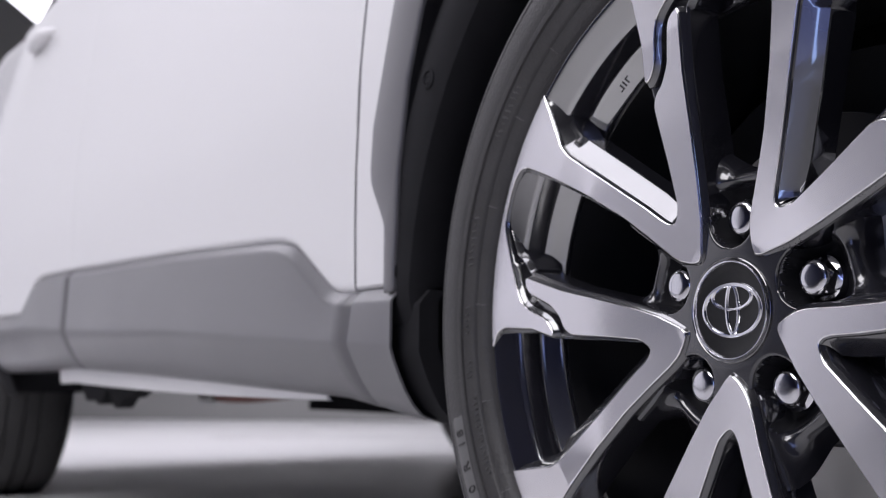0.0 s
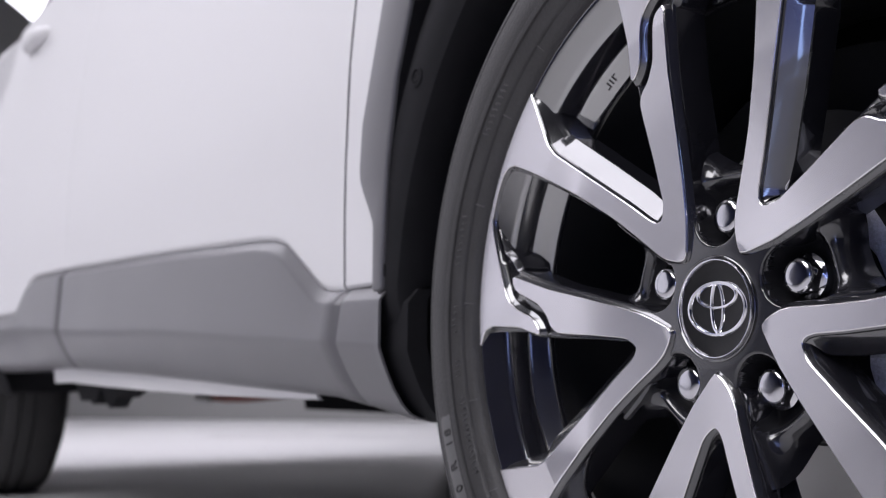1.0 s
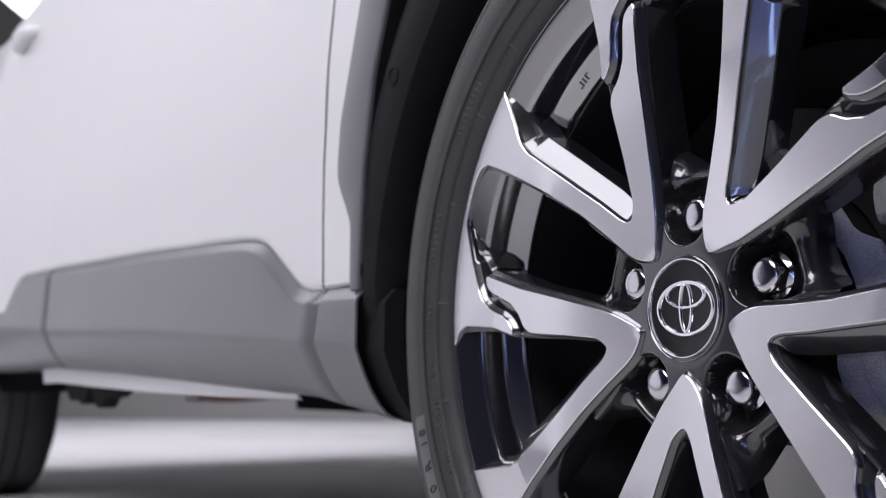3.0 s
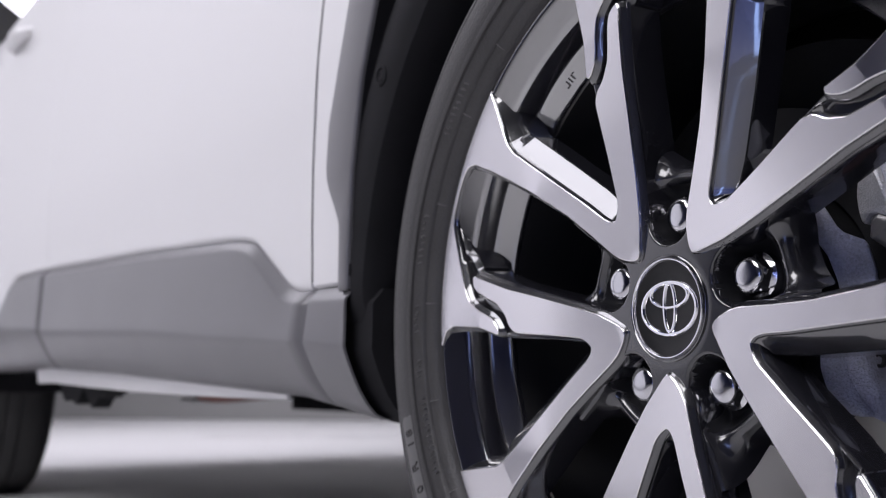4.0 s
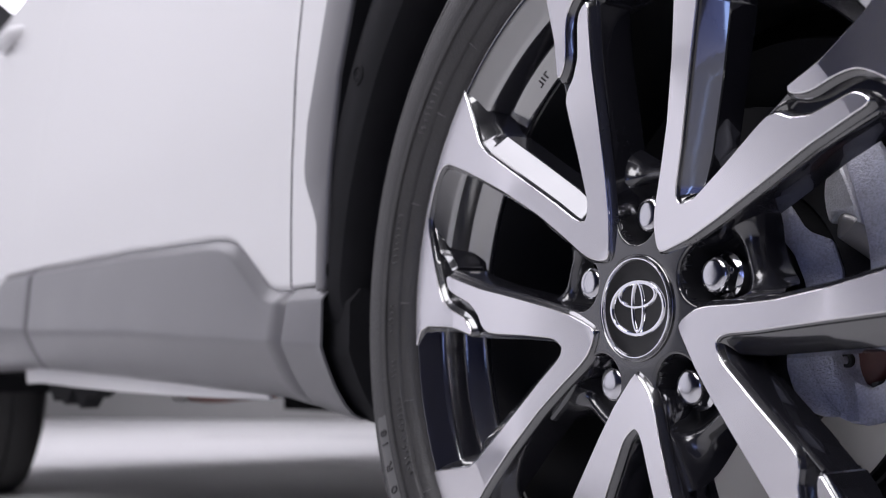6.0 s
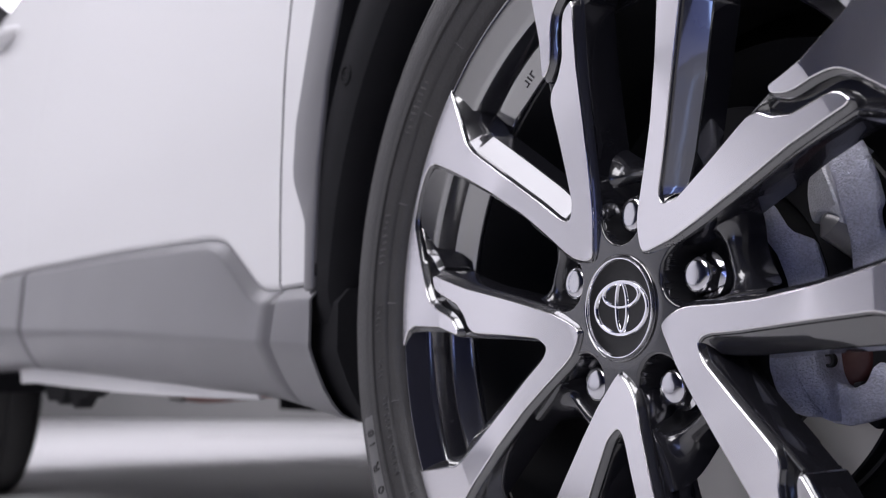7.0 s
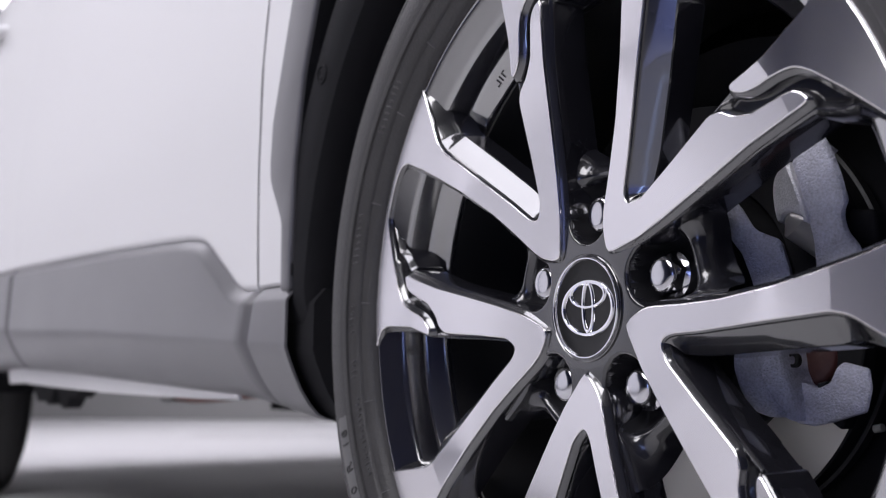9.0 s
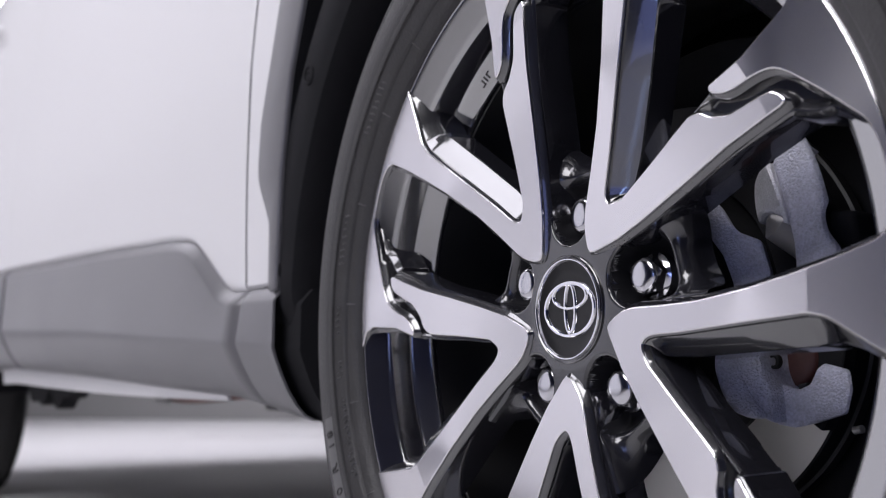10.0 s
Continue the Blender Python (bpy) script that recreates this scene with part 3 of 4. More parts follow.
SILL_LOW = [(-2.2, -0.025), (-1.634, -0.021), (-1.237, -0.033), (-0.882, -0.047), (-0.706, -0.054), (-0.541, -0.060), (-0.456, -0.070), (-0.39, -0.078)]


def cladding(name, x0, x1, n, label, turn=0.020, thick=0.012, inset=0.0, mat=CLAD):
    """Grey plastic sill cover: a flat upper band, a soft crease, and a lower band that rolls under."""
    grid = []
    for i in range(n + 1):
        if i > n - 4:
            x = x1 - 0.018 * (n - i) / 4
        else:
            x = x0 + (x1 - 0.018 - x0) * i / (n - 4)
        back = turn * min(1, max(0, (x - x1 + 0.0182) / 0.018)) ** 1.5
        top = lerp(CLAD_TOP, x)
        crease = lerp([(-2.2, 0.072), (-1.87, 0.066), (-1.467, 0.042), (-0.965, 0.022), (-0.676, 0.003), (-0.469, -0.006), (-0.38, -0.011)], x)
        low = lerp(SILL_LOW, x)
        flat = min(1, max(0, (x + 0.4575) / 0.07))
        row = [(x, 0.010, top + 0.001), (x, -0.0030, top + 0.001), (x, -0.0042, top + 0.0003), (x, -0.0138, top - 0.0106), (x, -0.0146, top - 0.0120), (x, -0.0150, top - 0.0145)]
        for s in (0.2, 0.4, 0.6, 0.8, 0.95):
            row.append((x, -0.0150 - (0.0050 - 0.0046 * flat) * s, top - 0.0145 + (crease - top + 0.0145) * s))
        h = crease - low
        for s, y in ((0.04, -0.0198), (0.2, -0.0155), (0.4, -0.0092), (0.6, -0.0020), (0.8, 0.0075), (0.93, 0.0165), (1.0, 0.028), (1.0, 0.06)):
            row.append((x, y + flat * 0.0042 * (1 - s), crease - h * s))
        grid.append([(px, py + back + inset, pz - inset * 0.2) for px, py, pz in row])
    return on_car(part(name, shell(grid, thick, (0, 1, 0.2)), mat, car, label))


cladding("door_cladding", -1.527, -0.4575, 70, "satin grey plastic cladding along the door")
cladding("sill_cladding", -2.30, -1.536, 40, "satin grey plastic cladding below the rear door")
cladding("fender_trim", -0.4540, -0.3800, 12, "satin grey plastic trim at the foot of the fender", 0.0, 0.0025)
cladding("arch_filler", -0.4300, -0.3560, 12, "black plastic panel behind the trim", 0.0, 0.02, 0.016, BLACKPLASTIC)


# ---- front fender, wheel arch and liner ----
ARCH = [(-0.3810, 0.036), (-0.3800, 0.06), (-0.372, 0.145), (-0.355, 0.225), (-0.333, 0.290), (-0.290, 0.350), (-0.22, 0.405), (-0.12, 0.440), (0.0, 0.452)]
ARCH = ARCH + [(-x, z) for x, z in ARCH[-2::-1]]
OUT = [(-0.3965, 0.036), (-0.3955, 0.097), (-0.402, 0.110), (-0.414, 0.130), (-0.419, 0.140), (-0.420, 0.152), (-0.4155, 0.19), (-0.384, 0.305), (-0.335, 0.385),
       (-0.255, 0.450), (-0.14, 0.495), (0.0, 0.510)]


def arch_cover(name, x_at):
    """Grey arch trim: a closed band round the arch, given thickness and a rounded edge."""
    pts = OUT + [(-x, z) for x, z in OUT[-2::-1]] + ARCH[::-1]
    pts = rounded(pts, 0.004)
    ob = part(name, plate(pts, [(-0.003, 0.0), (-0.0010, 0.0006), (0.0, 0.002), (0.0, 0.005)], lambda x, z: -0.0150 + 0.04 * max(0, z - 0.2) + 0.04 * max(0, 0.43 - math.hypot(x, z))), CLAD, car, "satin grey plastic wheel arch trim")
    ob.location = (x_at, 0, HUB)
    lip = part("arch_lip", plate(pts, [(-0.0005, 0.0048), (-0.0005, 0.026)], lambda x, z: -0.0150 + 0.04 * max(0, z - 0.2) + 0.04 * max(0, 0.43 - math.hypot(x, z))), BLACKPLASTIC, car)
    lip.location = (x_at, 0, HUB)
    return ob


arch_cover("arch_trim", 0)
arch_cover("arch_trim", -2.64)


def arch_liner(x_at):
    bm = lathe([(0.004, 0.432), (-0.008, 0.405), (-0.0085, 0.376), (-0.004, 0.368), (0.006, 0.364), (0.03, 0.366), (0.06, 0.372), (0.26, 0.376), (0.27, 0.360)], 96, -10.8, 190.8)
    for v in bm.verts:
        low = max(0.0, 0.03 - v.co.z)
        v.co.y += 0.4 * low if v.co.y < 0.02 else 0.0
    ob = part("arch_liner", bm, BLACKPLASTIC, car, "black plastic wheel arch liner")
    ob.location = (x_at, 0, HUB)
    bm = bmesh.new()
    box(bm, (-0.42, 0.27, -0.05), (0.42, 0.29, 0.42), 0.01)
    ob = part("inner_arch_panel", bm, BLACKPLASTIC, car)
    ob.location = (x_at, 0, HUB)


arch_liner(0)
# push clips that hold the liner's flange
for ang in (146.2, 172, 120):
    a = radians(ang)
    bm = lathe([(0.0, 0.0002), (-0.0012, 0.0035), (-0.0005, 0.0050), (0.0008, 0.0056), (-0.0016, 0.0066), (-0.0012, 0.0088), (0.002, 0.0098)], 24)
    ob = part("liner_clip", bm, BLACKPLASTIC, car, "round black push clip")
    ob.location = (0.391 * math.cos(a), -0.0088, HUB + 0.391 * math.sin(a))
arch_liner(-2.64)


def panel(name, pts, mat, label, t=0.02, back=0.0):
    ob = part(name, plate(rounded(pts, 0.004), [(-0.003, 0.0), (0.0, 0.002), (0.0, t)], lambda x, z: side_y(x, z) + back), mat, car, label)
    return on_car(ob)


# the fender's visible strip follows the door's shut line; the arch trim covers its inner edge
fender = [(shut_x(z) + 0.0010, z) for z in (0.043, 0.103, 0.16, 0.21, 0.26, 0.318, 0.40, 0.5, 0.6, 0.7, 0.78)]
fender += [(0.3, 0.74), (0.62, 0.66), (0.75, 0.55), (0.75, 0.1), (0.40, 0.05), (0.405, 0.12), (0.40, 0.24), (0.34, 0.36), (0.24, 0.43), (0.12, 0.465), (0, 0.475),
           (-0.12, 0.465), (-0.24, 0.43), (-0.34, 0.36), (-0.385, 0.26), (-0.405, 0.17), (-0.390, 0.10), (-0.390, 0.043)]
panel("front_fender", fender, WHITE, "white painted front fender")
quarter = [(-2.2535, 0.105), (-2.335, 0.79), (-2.6, 0.82), (-3.2, 0.80), (-3.42, 0.6), (-3.4, 0.05), (-3.04, 0.05), (-3.04, 0.24), (-2.98, 0.36), (-2.88, 0.43), (-2.76, 0.465), (-2.64, 0.475),
           (-2.52, 0.465), (-2.40, 0.43), (-2.30, 0.36), (-2.255, 0.26)]
panel("rear_quarter", quarter, WHITE, "white painted rear quarter panel")

# the white sill flange under the cladding, the floor pan and things that hang below it
FLANGE_LOW = [(-2.0, -0.052), (-1.656, -0.047), (-1.411, -0.054), (-1.12, -0.060), (-0.896, -0.063), (-0.719, -0.064), (-0.575, -0.064)]
grid = [[(x, 0.030, lerp(SILL_LOW, x) + 0.001), (x, 0.033, lerp(FLANGE_LOW, x) + 0.001), (x, 0.036, lerp(FLANGE_LOW, x))] for x in [-1.76 + 0.04 * i for i in range(30)]]
on_car(part("sill_flange", shell(grid, 0.004), WHITE, car, "white painted sill flange"))
bm = bmesh.new()
box(bm, (-2.20, 0.06, -0.028), (-0.45, 1.74, 0.02), 0.01)
box(bm, (-3.3, 0.30, -0.028), (-2.19, 1.50, 0.02), 0.01)
box(bm, (-0.46, 0.30, -0.028), (0.75, 1.50, 0.02), 0.01)
on_car(part("floor_pan", bm, BLACKPLASTIC, car, "black underbody floor pan"))

# the rest of the body, closed simply
grid = []
for x, w, zt in ((0.80, 0.10, 0.58), (0.55, 0.06, 0.66), (0.2, 0.10, 0.73), (-0.4, 0.10, 0.80)):
    grid.append([(x, w + (1.80 - 2 * w) * j / 10, zt + 0.05 * math.sin(math.pi * j / 10)) for j in range(11)])
on_car(part("bonnet", shell(grid, 0.02, (0, 0, -1)), WHITE, car, "white painted bonnet"))
grid = []
for x, w, zt in ((-0.9, 0.28, 1.24), (-1.4, 0.25, 1.29), (-2.2, 0.26, 1.28), (-3.0, 0.32, 1.18)):
    grid.append([(x, w + (1.80 - 2 * w) * j / 10, zt + 0.03 * math.sin(math.pi * j / 10)) for j in range(11)])
on_car(part("roof", shell(grid, 0.02, (0, 0, -1)), WHITE, car, "white painted roof"))
for side, sgn in ((0.0, 1), (1.80, -1)):
    grid = [[(x0, side + sgn * 0.09, WAIST), (x1, side + sgn * 0.27, 1.24)] for x0, x1 in ((-0.42, -0.95), (-1.0, -1.3), (-1.6, -1.7), (-2.3, -2.25))]
    on_car(part("side_window", shell(grid, 0.005), GLASS, car, "dark tinted side window"))
    grid = [[(x0, side + sgn * 0.10, WAIST), (x1, side + sgn * 0.28, 1.20)] for x0, x1 in ((-2.42, -2.28), (-2.55, -2.45))]
    on_car(part("rear_pillar", shell(grid, 0.03), WHITE, car, "white painted rear pillar"))
for name, x0, x1, z0, z1, xt0, mat, label in (("windscreen", -0.42, -0.92, 0.80, 1.24, 0, GLASS, "dark windscreen"), ("rear_screen", -3.2, -3.0, 0.78, 1.18, 0, GLASS, "dark rear window")):
    grid = [[(x0, 0.12 + 1.56 * j / 8, z0), (x1, 0.28 + 1.24 * j / 8, z1)] for j in range(9)]
    on_car(part(name, shell(grid, 0.006, (1, 0, 0)), mat, car, label))
for name, x0, x1 in (("front_bumper", 0.72, 0.86), ("tailgate", -3.45, -3.36)):
    bm = bmesh.new()
    box(bm, (x0, 0.03, -0.08), (x1, 1.77, 0.60 if x0 > 0 else 0.80), 0.03)
    on_car(part(name, bm, WHITE, car, "white painted " + name.replace("_", " ")))
bm = bmesh.new()
box(bm, (-2.24, 1.78, -0.08), (-0.42, 1.81, WAIST), 0.006)
on_car(part("far_side_doors", bm, WHITE, car, "white painted doors of the other side"))
for x0, x1 in ((0.42, 0.72), (-3.40, -3.06)):
    bm = bmesh.new()
    box(bm, (x0, 1.78, 0.0), (x1, 1.81, 0.6), 0.006)
    on_car(part("far_side_panel", bm, WHITE, car))
bm = bmesh.new()
box(bm, (-0.42, 1.78, 0.42), (0.72, 1.81, 0.72), 0.006)
on_car(part("far_side_fender", bm, WHITE, car))
bm = bmesh.new()
box(bm, (-3.4, 1.78, 0.42), (-2.24, 1.81, WAIST), 0.006)
on_car(part("far_side_quarter", bm, WHITE, car))


# ---- front brake ----
def prism(pts, rows, tilt=lambda x, z: 0.0, rad=0.003):
    return plate(rounded(pts, rad), rows, tilt)


disc = on_car(part("brake_disc", lathe([(0.1080, 0.0860), (0.1080, 0.1300), (0.1092, 0.1312), (0.1155, 0.1312), (0.1165, 0.1292), (0.1235, 0.1292), (0.1245, 0.1312), (0.1310, 0.1312), (0.1320, 0.1290), (0.132, 0.08)], 128),
                   DISC, car, "bare turned steel brake disc"))
disc.data.materials.append(DARKSTEEL)
for poly in disc.data.polygons:     # only the two swept faces are bare
    poly.material_index = int(abs(poly.normal.y) < 0.95)
part("disc_hat", lathe([(0.060, 0.036), (0.060, 0.076), (0.062, 0.080), (0.068, 0.082), (0.108, 0.084), (0.1086, 0.0865)], 96), DARKSTEEL, disc, "dark steel hat of the disc")
part("dust_shield", lathe([(0.142, 0.04), (0.142, 0.168), (0.138, 0.178), (0.134, 0.182), (0.138, 0.184), (0.146, 0.176), (0.146, 0.04)], 96), BLACKPLASTIC, disc, "black dust shield")
CAST = [(-0.0035, 0.0), (-0.0018, 0.0004), (-0.0005, 0.0014), (0.0, 0.0032), (-0.0090, 0.0125)]
caliper = on_car(part("brake_caliper", prism([(0.1088, 0.0779), (0.1168, 0.0842), (0.1266, 0.0912), (0.1316, 0.0815), (0.1364, 0.0670), (0.1398, 0.0519), (0.1376, 0.0478), (0.1374, 0.0424), (0.1390, 0.0355),
                                              (0.1454, 0.0266), (0.1445, 0.0027), (0.1215, 0.0037), (0.1202, 0.0314), (0.1174, 0.0456), (0.1136, 0.0616)],
                                             CAST, lambda x, z: 0.069 + 0.22 * (x - 0.115)), CASTIRON, car, "rough cast iron brake caliper"))
lug = part("lug", prism([(0.1064, 0.0783), (0.096, 0.0762), (0.0862, 0.0714), (0.0841, 0.0628), (0.0864, 0.0528), (0.0905, 0.0461), (0.094, 0.045), (0.0994, 0.049), (0.1063, 0.0494), (0.1136, 0.046), (0.1194, 0.04), (0.1175, 0.0502), (0.113, 0.0625)],
                        [(-0.0025, 0.0), (-0.001, 0.0008), (0.0, 0.0026), (0.001, 0.026)], lambda x, z: 0.0692 - 0.05 * (x - 0.105) + 0.6 * max(0, 0.1015 - x)), LUG, caliper, "cast lug with its lit look in the colour")
# added black plate that keeps the upper part of the disc dark
part("disc_shade", lathe([(0.107, 0.086), (0.0985, 0.086), (0.0975, 0.0868), (0.0975, 0.1318), (0.0985, 0.1326), (0.107, 0.1326)], 56, -32, 112), BLACKPLASTIC, caliper, "black plate added to darken the disc")
bm = lathe([(0.0, 0.0002), (0.0, 0.0030), (0.0006, 0.0036), (0.0050, 0.0098), (0.0056, 0.0104), (0.030, 0.0104)], 48)
pin = part("slide_pin", bm, STEEL, caliper, "plain pale steel slide pin with a tapered end")
pin.location = (0.1040, 0.071, 0.0475)
pin.rotation_euler = (radians(-35), 0, radians(-30))
part("bracket", prism([(0.0737, 0.0599), (0.078, 0.0574), (0.0838, 0.0449), (0.0877, 0.0402), (0.0976, 0.0352), (0.1013, 0.0193), (0.1022, -0.0025), (0.0859, -0.0016), (0.0838, 0.0127), (0.0796, 0.0273), (0.0733, 0.0383), (0.0681, 0.0493), (0.069, 0.0571)],
                      [(-0.0014, 0.0), (-0.0005, 0.0005), (0.0, 0.0016), (-0.0030, 0.0090)], lambda x, z: 0.062 + 0.60 * (x - 0.085), 0.0015), CASTIRON, caliper)
part("pad_spring", prism([(0.1337, 0.0487), (0.1472, 0.0472), (0.1489, 0.0326), (0.1473, 0.0279), (0.1360, 0.0300), (0.1337, 0.0401)], [(-0.002, 0.0), (-0.0005, 0.0008), (0.0, 0.002), (0.0, 0.020)],
                         lambda x, z: 0.080 + 0.3 * (x - 0.12)), BLACKPLASTIC, caliper, "black pad clip")
part("lower_arm", prism([(0.0765, -0.0234), (0.0892, -0.0227), (0.0899, -0.0385), (0.0927, -0.0484), (0.1009, -0.0636), (0.0934, -0.0637), (0.0842, -0.0596), (0.0789, -0.0478), (0.0763, -0.0368)],
                        [(-0.002, 0.0), (-0.0006, 0.0006), (0.0, 0.002), (0.0, 0.026)], lambda x, z: 0.052 + 0.5 * (x - 0.075)), CASTIRON, caliper)
part("lower_web", prism([(0.0884, -0.0226), (0.0969, -0.0227), (0.0984, -0.0391), (0.1017, -0.0478), (0.1030, -0.0667), (0.0982, -0.0637), (0.0917, -0.0484), (0.0897, -0.0391)],
                        [(-0.001, 0.0), (-0.0003, 0.0004), (0.0, 0.002), (0.0, 0.026)], lambda x, z: 0.056 + 0.9 * (x - 0.085)), CASTIRON, caliper)
part("lower_block", prism([(0.0888, -0.0385), (0.0927, -0.0441), (0.1011, -0.0447), (0.1099, -0.0478), (0.1165, -0.0447), (0.1208, -0.0362), (0.1246, -0.0335), (0.1383, -0.0372), (0.1396, -0.0476), (0.1363, -0.0604), (0.1183, -0.0659), (0.1069, -0.0686), (0.0959, -0.0669), (0.0944, -0.0557)], [(-0.0018, 0.0), (-0.0006, 0.0005), (0.0, 0.0018), (-0.0040, 0.0070)],
                          lambda x, z: 0.0810 + 0.22 * (x - 0.104), 0.0015), CASTIRON, caliper)
part("piston_boot", prism([(0.0956, -0.0220), (0.1120, -0.0225), (0.1133, -0.0317), (0.1109, -0.0392), (0.1060, -0.0460), (0.0990, -0.0473), (0.0960, -0.0385)],
                          [(-0.003, 0.0), (-0.001, 0.0010), (0.0, 0.003), (0.0, 0.014)], lambda x, z: 0.090 + 0.5 * (x - 0.1)), RUST, caliper, "red-brown rubber piston boot")
part("wear_clip", prism([(0.1090, -0.0450), (0.1128, -0.0438), (0.1131, -0.0478), (0.1093, -0.0490)], [(-0.0008, 0.0), (0.0, 0.0008), (0.0, 0.006)], lambda x, z: 0.075 + 0.9 * (x - 0.1), 0.0006), DARKSTEEL, caliper, "small dull brown clip")
bm = lathe([(0.0, 0.0022), (-0.0008, 0.0026), (-0.0008, 0.0036), (0.0, 0.0042), (0.003, 0.0042)], 24)
part("eyelet", bm, DARKSTEEL, caliper, "small metal eyelet").location = (0.0989, 0.0760, -0.0323)
part("bleed_screw", tube([(0.1400, 0.090, -0.0690), (0.1450, 0.090, -0.0680)], 0.0022, 10), STEEL, caliper, "small pale screw end")

# ---- lettering on the front tyre ----


def tyre_y(r):
    return lerp([(0.2445, -0.0030), (0.2485, -0.0060), (0.2526, -0.0087), (0.2545, -0.0108), (0.261, -0.0127), (0.264, -0.0133), (0.2655, -0.0153), (0.2692, -0.0153), (0.271, -0.0145),
                 (0.278, -0.0147), (0.286, -0.0143), (0.2925, -0.0129), (0.302, -0.0086), (0.308, -0.0041)], r)


def letter(ch, r, ang, size):
    cu = bpy.data.curves.new("letter", "FONT")
    cu.body, cu.size, cu.extrude, cu.align_x, cu.align_y = ch, size, 0.0004, "CENTER", "CENTER"
    tmp = bpy.data.objects.new("letter", cu)
    scene.collection.objects.link(tmp)
    bpy.context.view_layer.update()
    me = bpy.data.meshes.new_from_object(tmp.evaluated_get(bpy.context.evaluated_depsgraph_get()))
    bpy.data.objects.remove(tmp)
    me.materials.clear()
    me.materials.append(LETTER)
    ob = new("letter", me)
    ob.parent = wheel
    a = radians(ang)
    slope = (tyre_y(r + 0.004) - tyre_y(r - 0.004)) / 0.008
    right = Vector((math.sin(a), 0, -math.cos(a)))
    up = Vector((math.cos(a), slope, math.sin(a))).normalized()
    out = right.cross(up)
    turn = Matrix((right, up, out)).transposed().to_4x4()
    ob.matrix_basis = Matrix.Translation((r * math.cos(a), tyre_y(r) - 0.0003, r * math.sin(a))) @ turn
    return tagged(ob, "moulded size lettering")


for ch, ang in (("1", 199.4), ("8", 197.6), ("R", 203.2), ("0", 206.9), ("5", 209.6)):
    letter(ch, 0.2785, ang, 0.0125)


def moulded(name, r0, r1, a0, a1, h, mat, label=""):
    """A slightly raised patch that follows the tyre's wall."""
    n = max(3, int(abs(a1 - a0) / 0.8))
    m = max(3, int((r1 - r0) / 0.004))
    bm = bmesh.new()
    rows = []
    for i in range(n + 1):
        a = radians(a0 + (a1 - a0) * i / n)
        row = []
        for j in range(m + 1):
            r = r0 + (r1 - r0) * j / m
            rim = i in (0, n) or j in (0, m)
            row.append(bm.verts.new((r * math.cos(a), tyre_y(r) + (0.0003 if rim else -h), r * math.sin(a))))
        rows.append(row)
    for p, q in zip(rows, rows[1:]):
        for j in range(m):
            bm.faces.new((p[j], p[j + 1], q[j + 1], q[j]))
    return part(name, bm, mat, wheel, label)


rng = random.Random(4)
# the smooth band that carries the size
moulded("size_band", 0.2712, 0.2900, 194.5, 222.0, 0.0002, SMOOTH)
# rows of small moulded characters too small to read
for a0, a1, r0, r1, step in ((192.6, 206.5, 0.2535, 0.2590, 0.95), (186.0, 189.5, 0.2550, 0.2610, 0.9), (176.5, 181.5, 0.2560, 0.2620, 1.1), (160.5, 169.0, 0.2560, 0.2615, 1.2), (136, 146, 0.2560, 0.2620, 1.2)):
    a = a0
    while a < a1:
        w = step * rng.uniform(0.35, 0.6)
        ra = r0 + rng.choice((0, 0, 0.0012))
        rb = r1 - rng.choice((0, 0, 0.0015))
        moulded("raised_mark", ra, (ra + rb) / 2 + 0.0008, a, a + w * 0.5, 0.0010, RAISED)
        moulded("raised_mark", (ra + rb) / 2 - 0.0004, rb, a + w * 0.3, a + w, 0.0010, RAISED)
        a += step
# short radial vent lines across the bead
for a in (193.5, 176, 158, 141, 127, 210):
    moulded("vent_line", 0.2445, 0.2525, a, a + 0.3, 0.0005, RAISED)

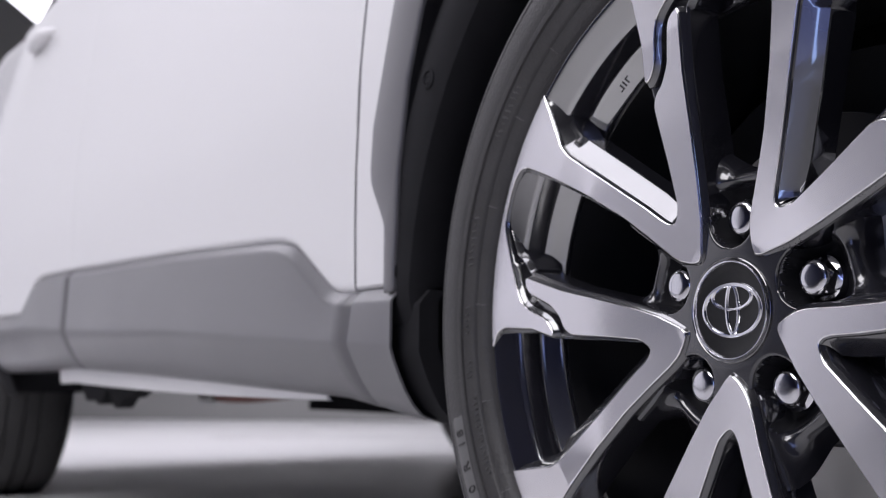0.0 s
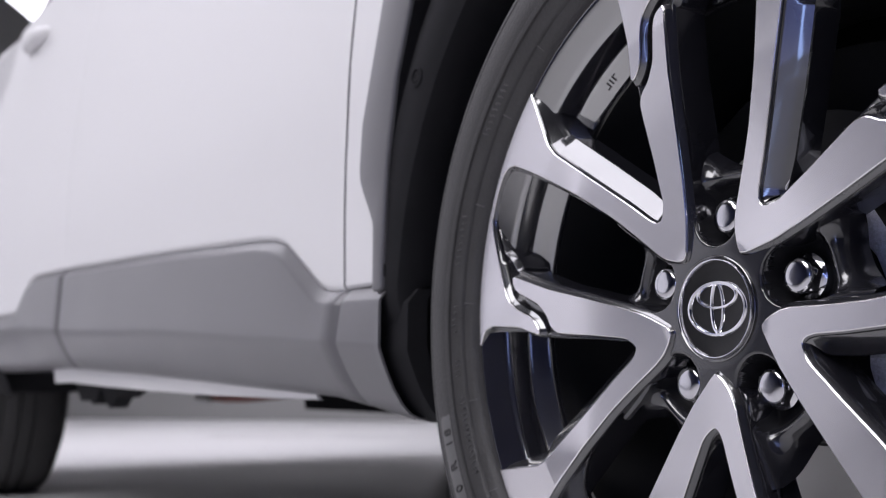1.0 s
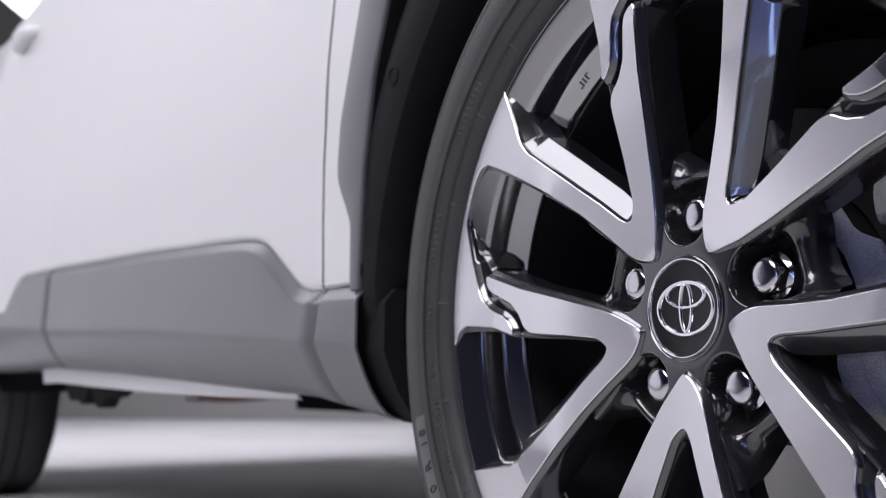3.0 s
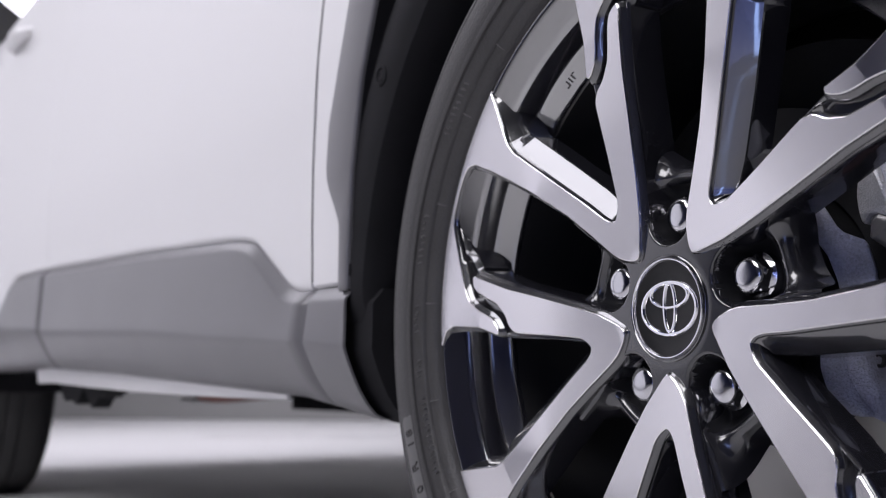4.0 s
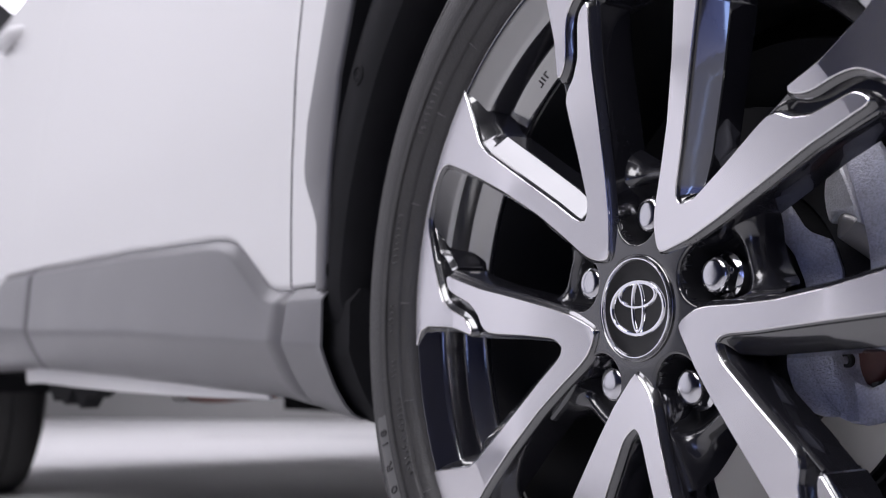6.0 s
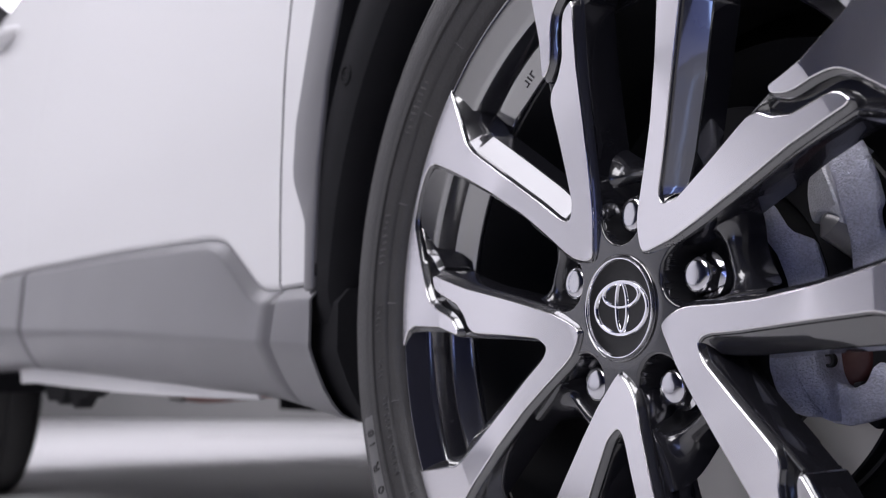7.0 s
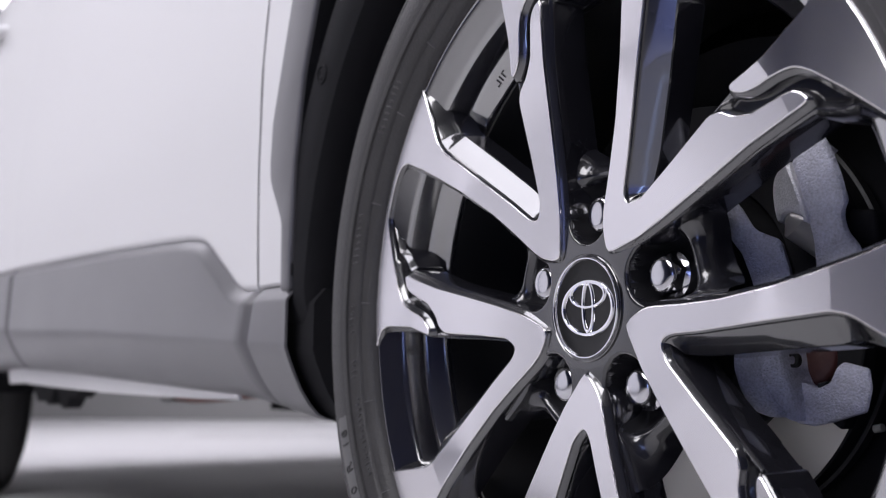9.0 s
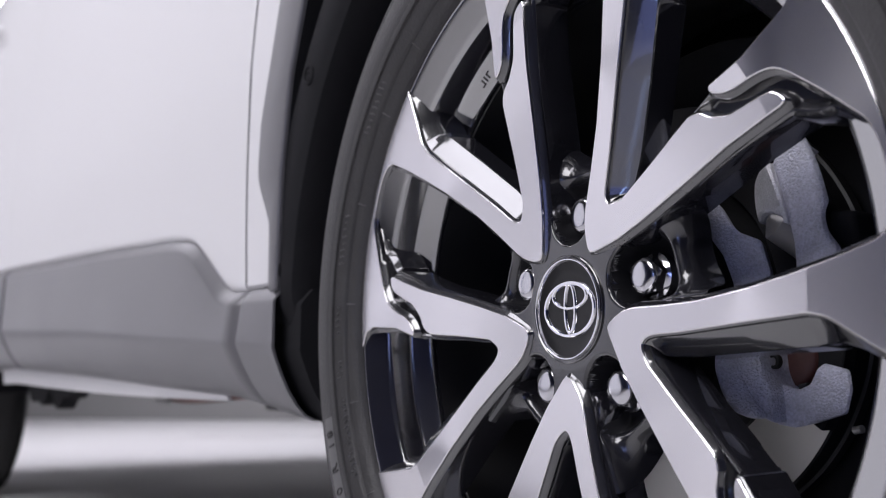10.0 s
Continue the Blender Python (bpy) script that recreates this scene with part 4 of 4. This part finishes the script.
# ---- below the car ----
def lump(x):
    """How far the ragged bracket hangs down at x."""
    fade = max(0.0, min(1.0, (-1.40 - x) / 0.14))
    return 0.036 + fade * (0.026 + 0.024 * abs(math.sin(19 * x + 0.6)) + 0.009 * math.sin(61 * x)) + 0.020 * math.exp(-((x + 1.21) / 0.05) ** 2)


grid = [[(x, 0.10, -0.020), (x, 0.10, -lump(x))] for x in [-1.86 + 0.012 * i for i in range(62)]]
on_car(part("underbody_bracket", shell(grid, 0.03), BLACKPLASTIC, car, "black ragged underbody bracket"))
# added black block: stands in for the wall darkening to the right
bm = bmesh.new()
box(bm, (-2.15, 0.70, -0.114), (-0.95, 1.20, -0.02), 0.03)
on_car(part("underbody_shade", bm, BLACKPLASTIC, car, "black block added to darken the strip under the sill"))
on_car(part("underbody_bar", tube([(-2.14, 0.5, -0.080), (-2.05, 0.5, -0.083), (-1.95, 0.5, -0.081), (-1.65, 0.5, -0.066)], 0.012, 10), REDPART, car, "dull red underbody part"))

on_car(part("underbody_clamp", tube([(-2.26, 0.5, -0.084), (-2.16, 0.5, -0.084)], 0.011, 10), STEEL, car, "pale metal clamp under the car"))

# small casting mark on the rim's inner ramp: three strokes across it and two along it
mark = bmesh.new()


def on_ramp(u, deg, lift):
    """A point of the ramp: u runs from its outer to its inner edge."""
    y, r, a = 0.0294 + 0.0066 * u - 0.84 * lift, 0.2138 - 0.0103 * u - 0.54 * lift, radians(deg)
    return (r * math.cos(a), y, r * math.sin(a))


for u0, u1, a0, a1 in ((0.34, 0.72, 123.4, 123.7), (0.34, 0.72, 124.3, 124.6), (0.34, 0.72, 125.2, 125.5), (0.64, 0.72, 125.2, 126.3), (0.34, 0.42, 122.7, 123.7)):
    rows = [[mark.verts.new(on_ramp(u, a, h)) for u, a in ((u0, a0), (u1, a0), (u1, a1), (u0, a1))] for h in (-0.0004, 0.0005)]
    mark.faces.new(rows[1])
    for i in range(4):
        mark.faces.new((rows[0][i], rows[0][(i + 1) % 4], rows[1][(i + 1) % 4], rows[1][i]))
part("casting_mark", mark, LETTER, wheel, "small dark casting mark", smooth=False)
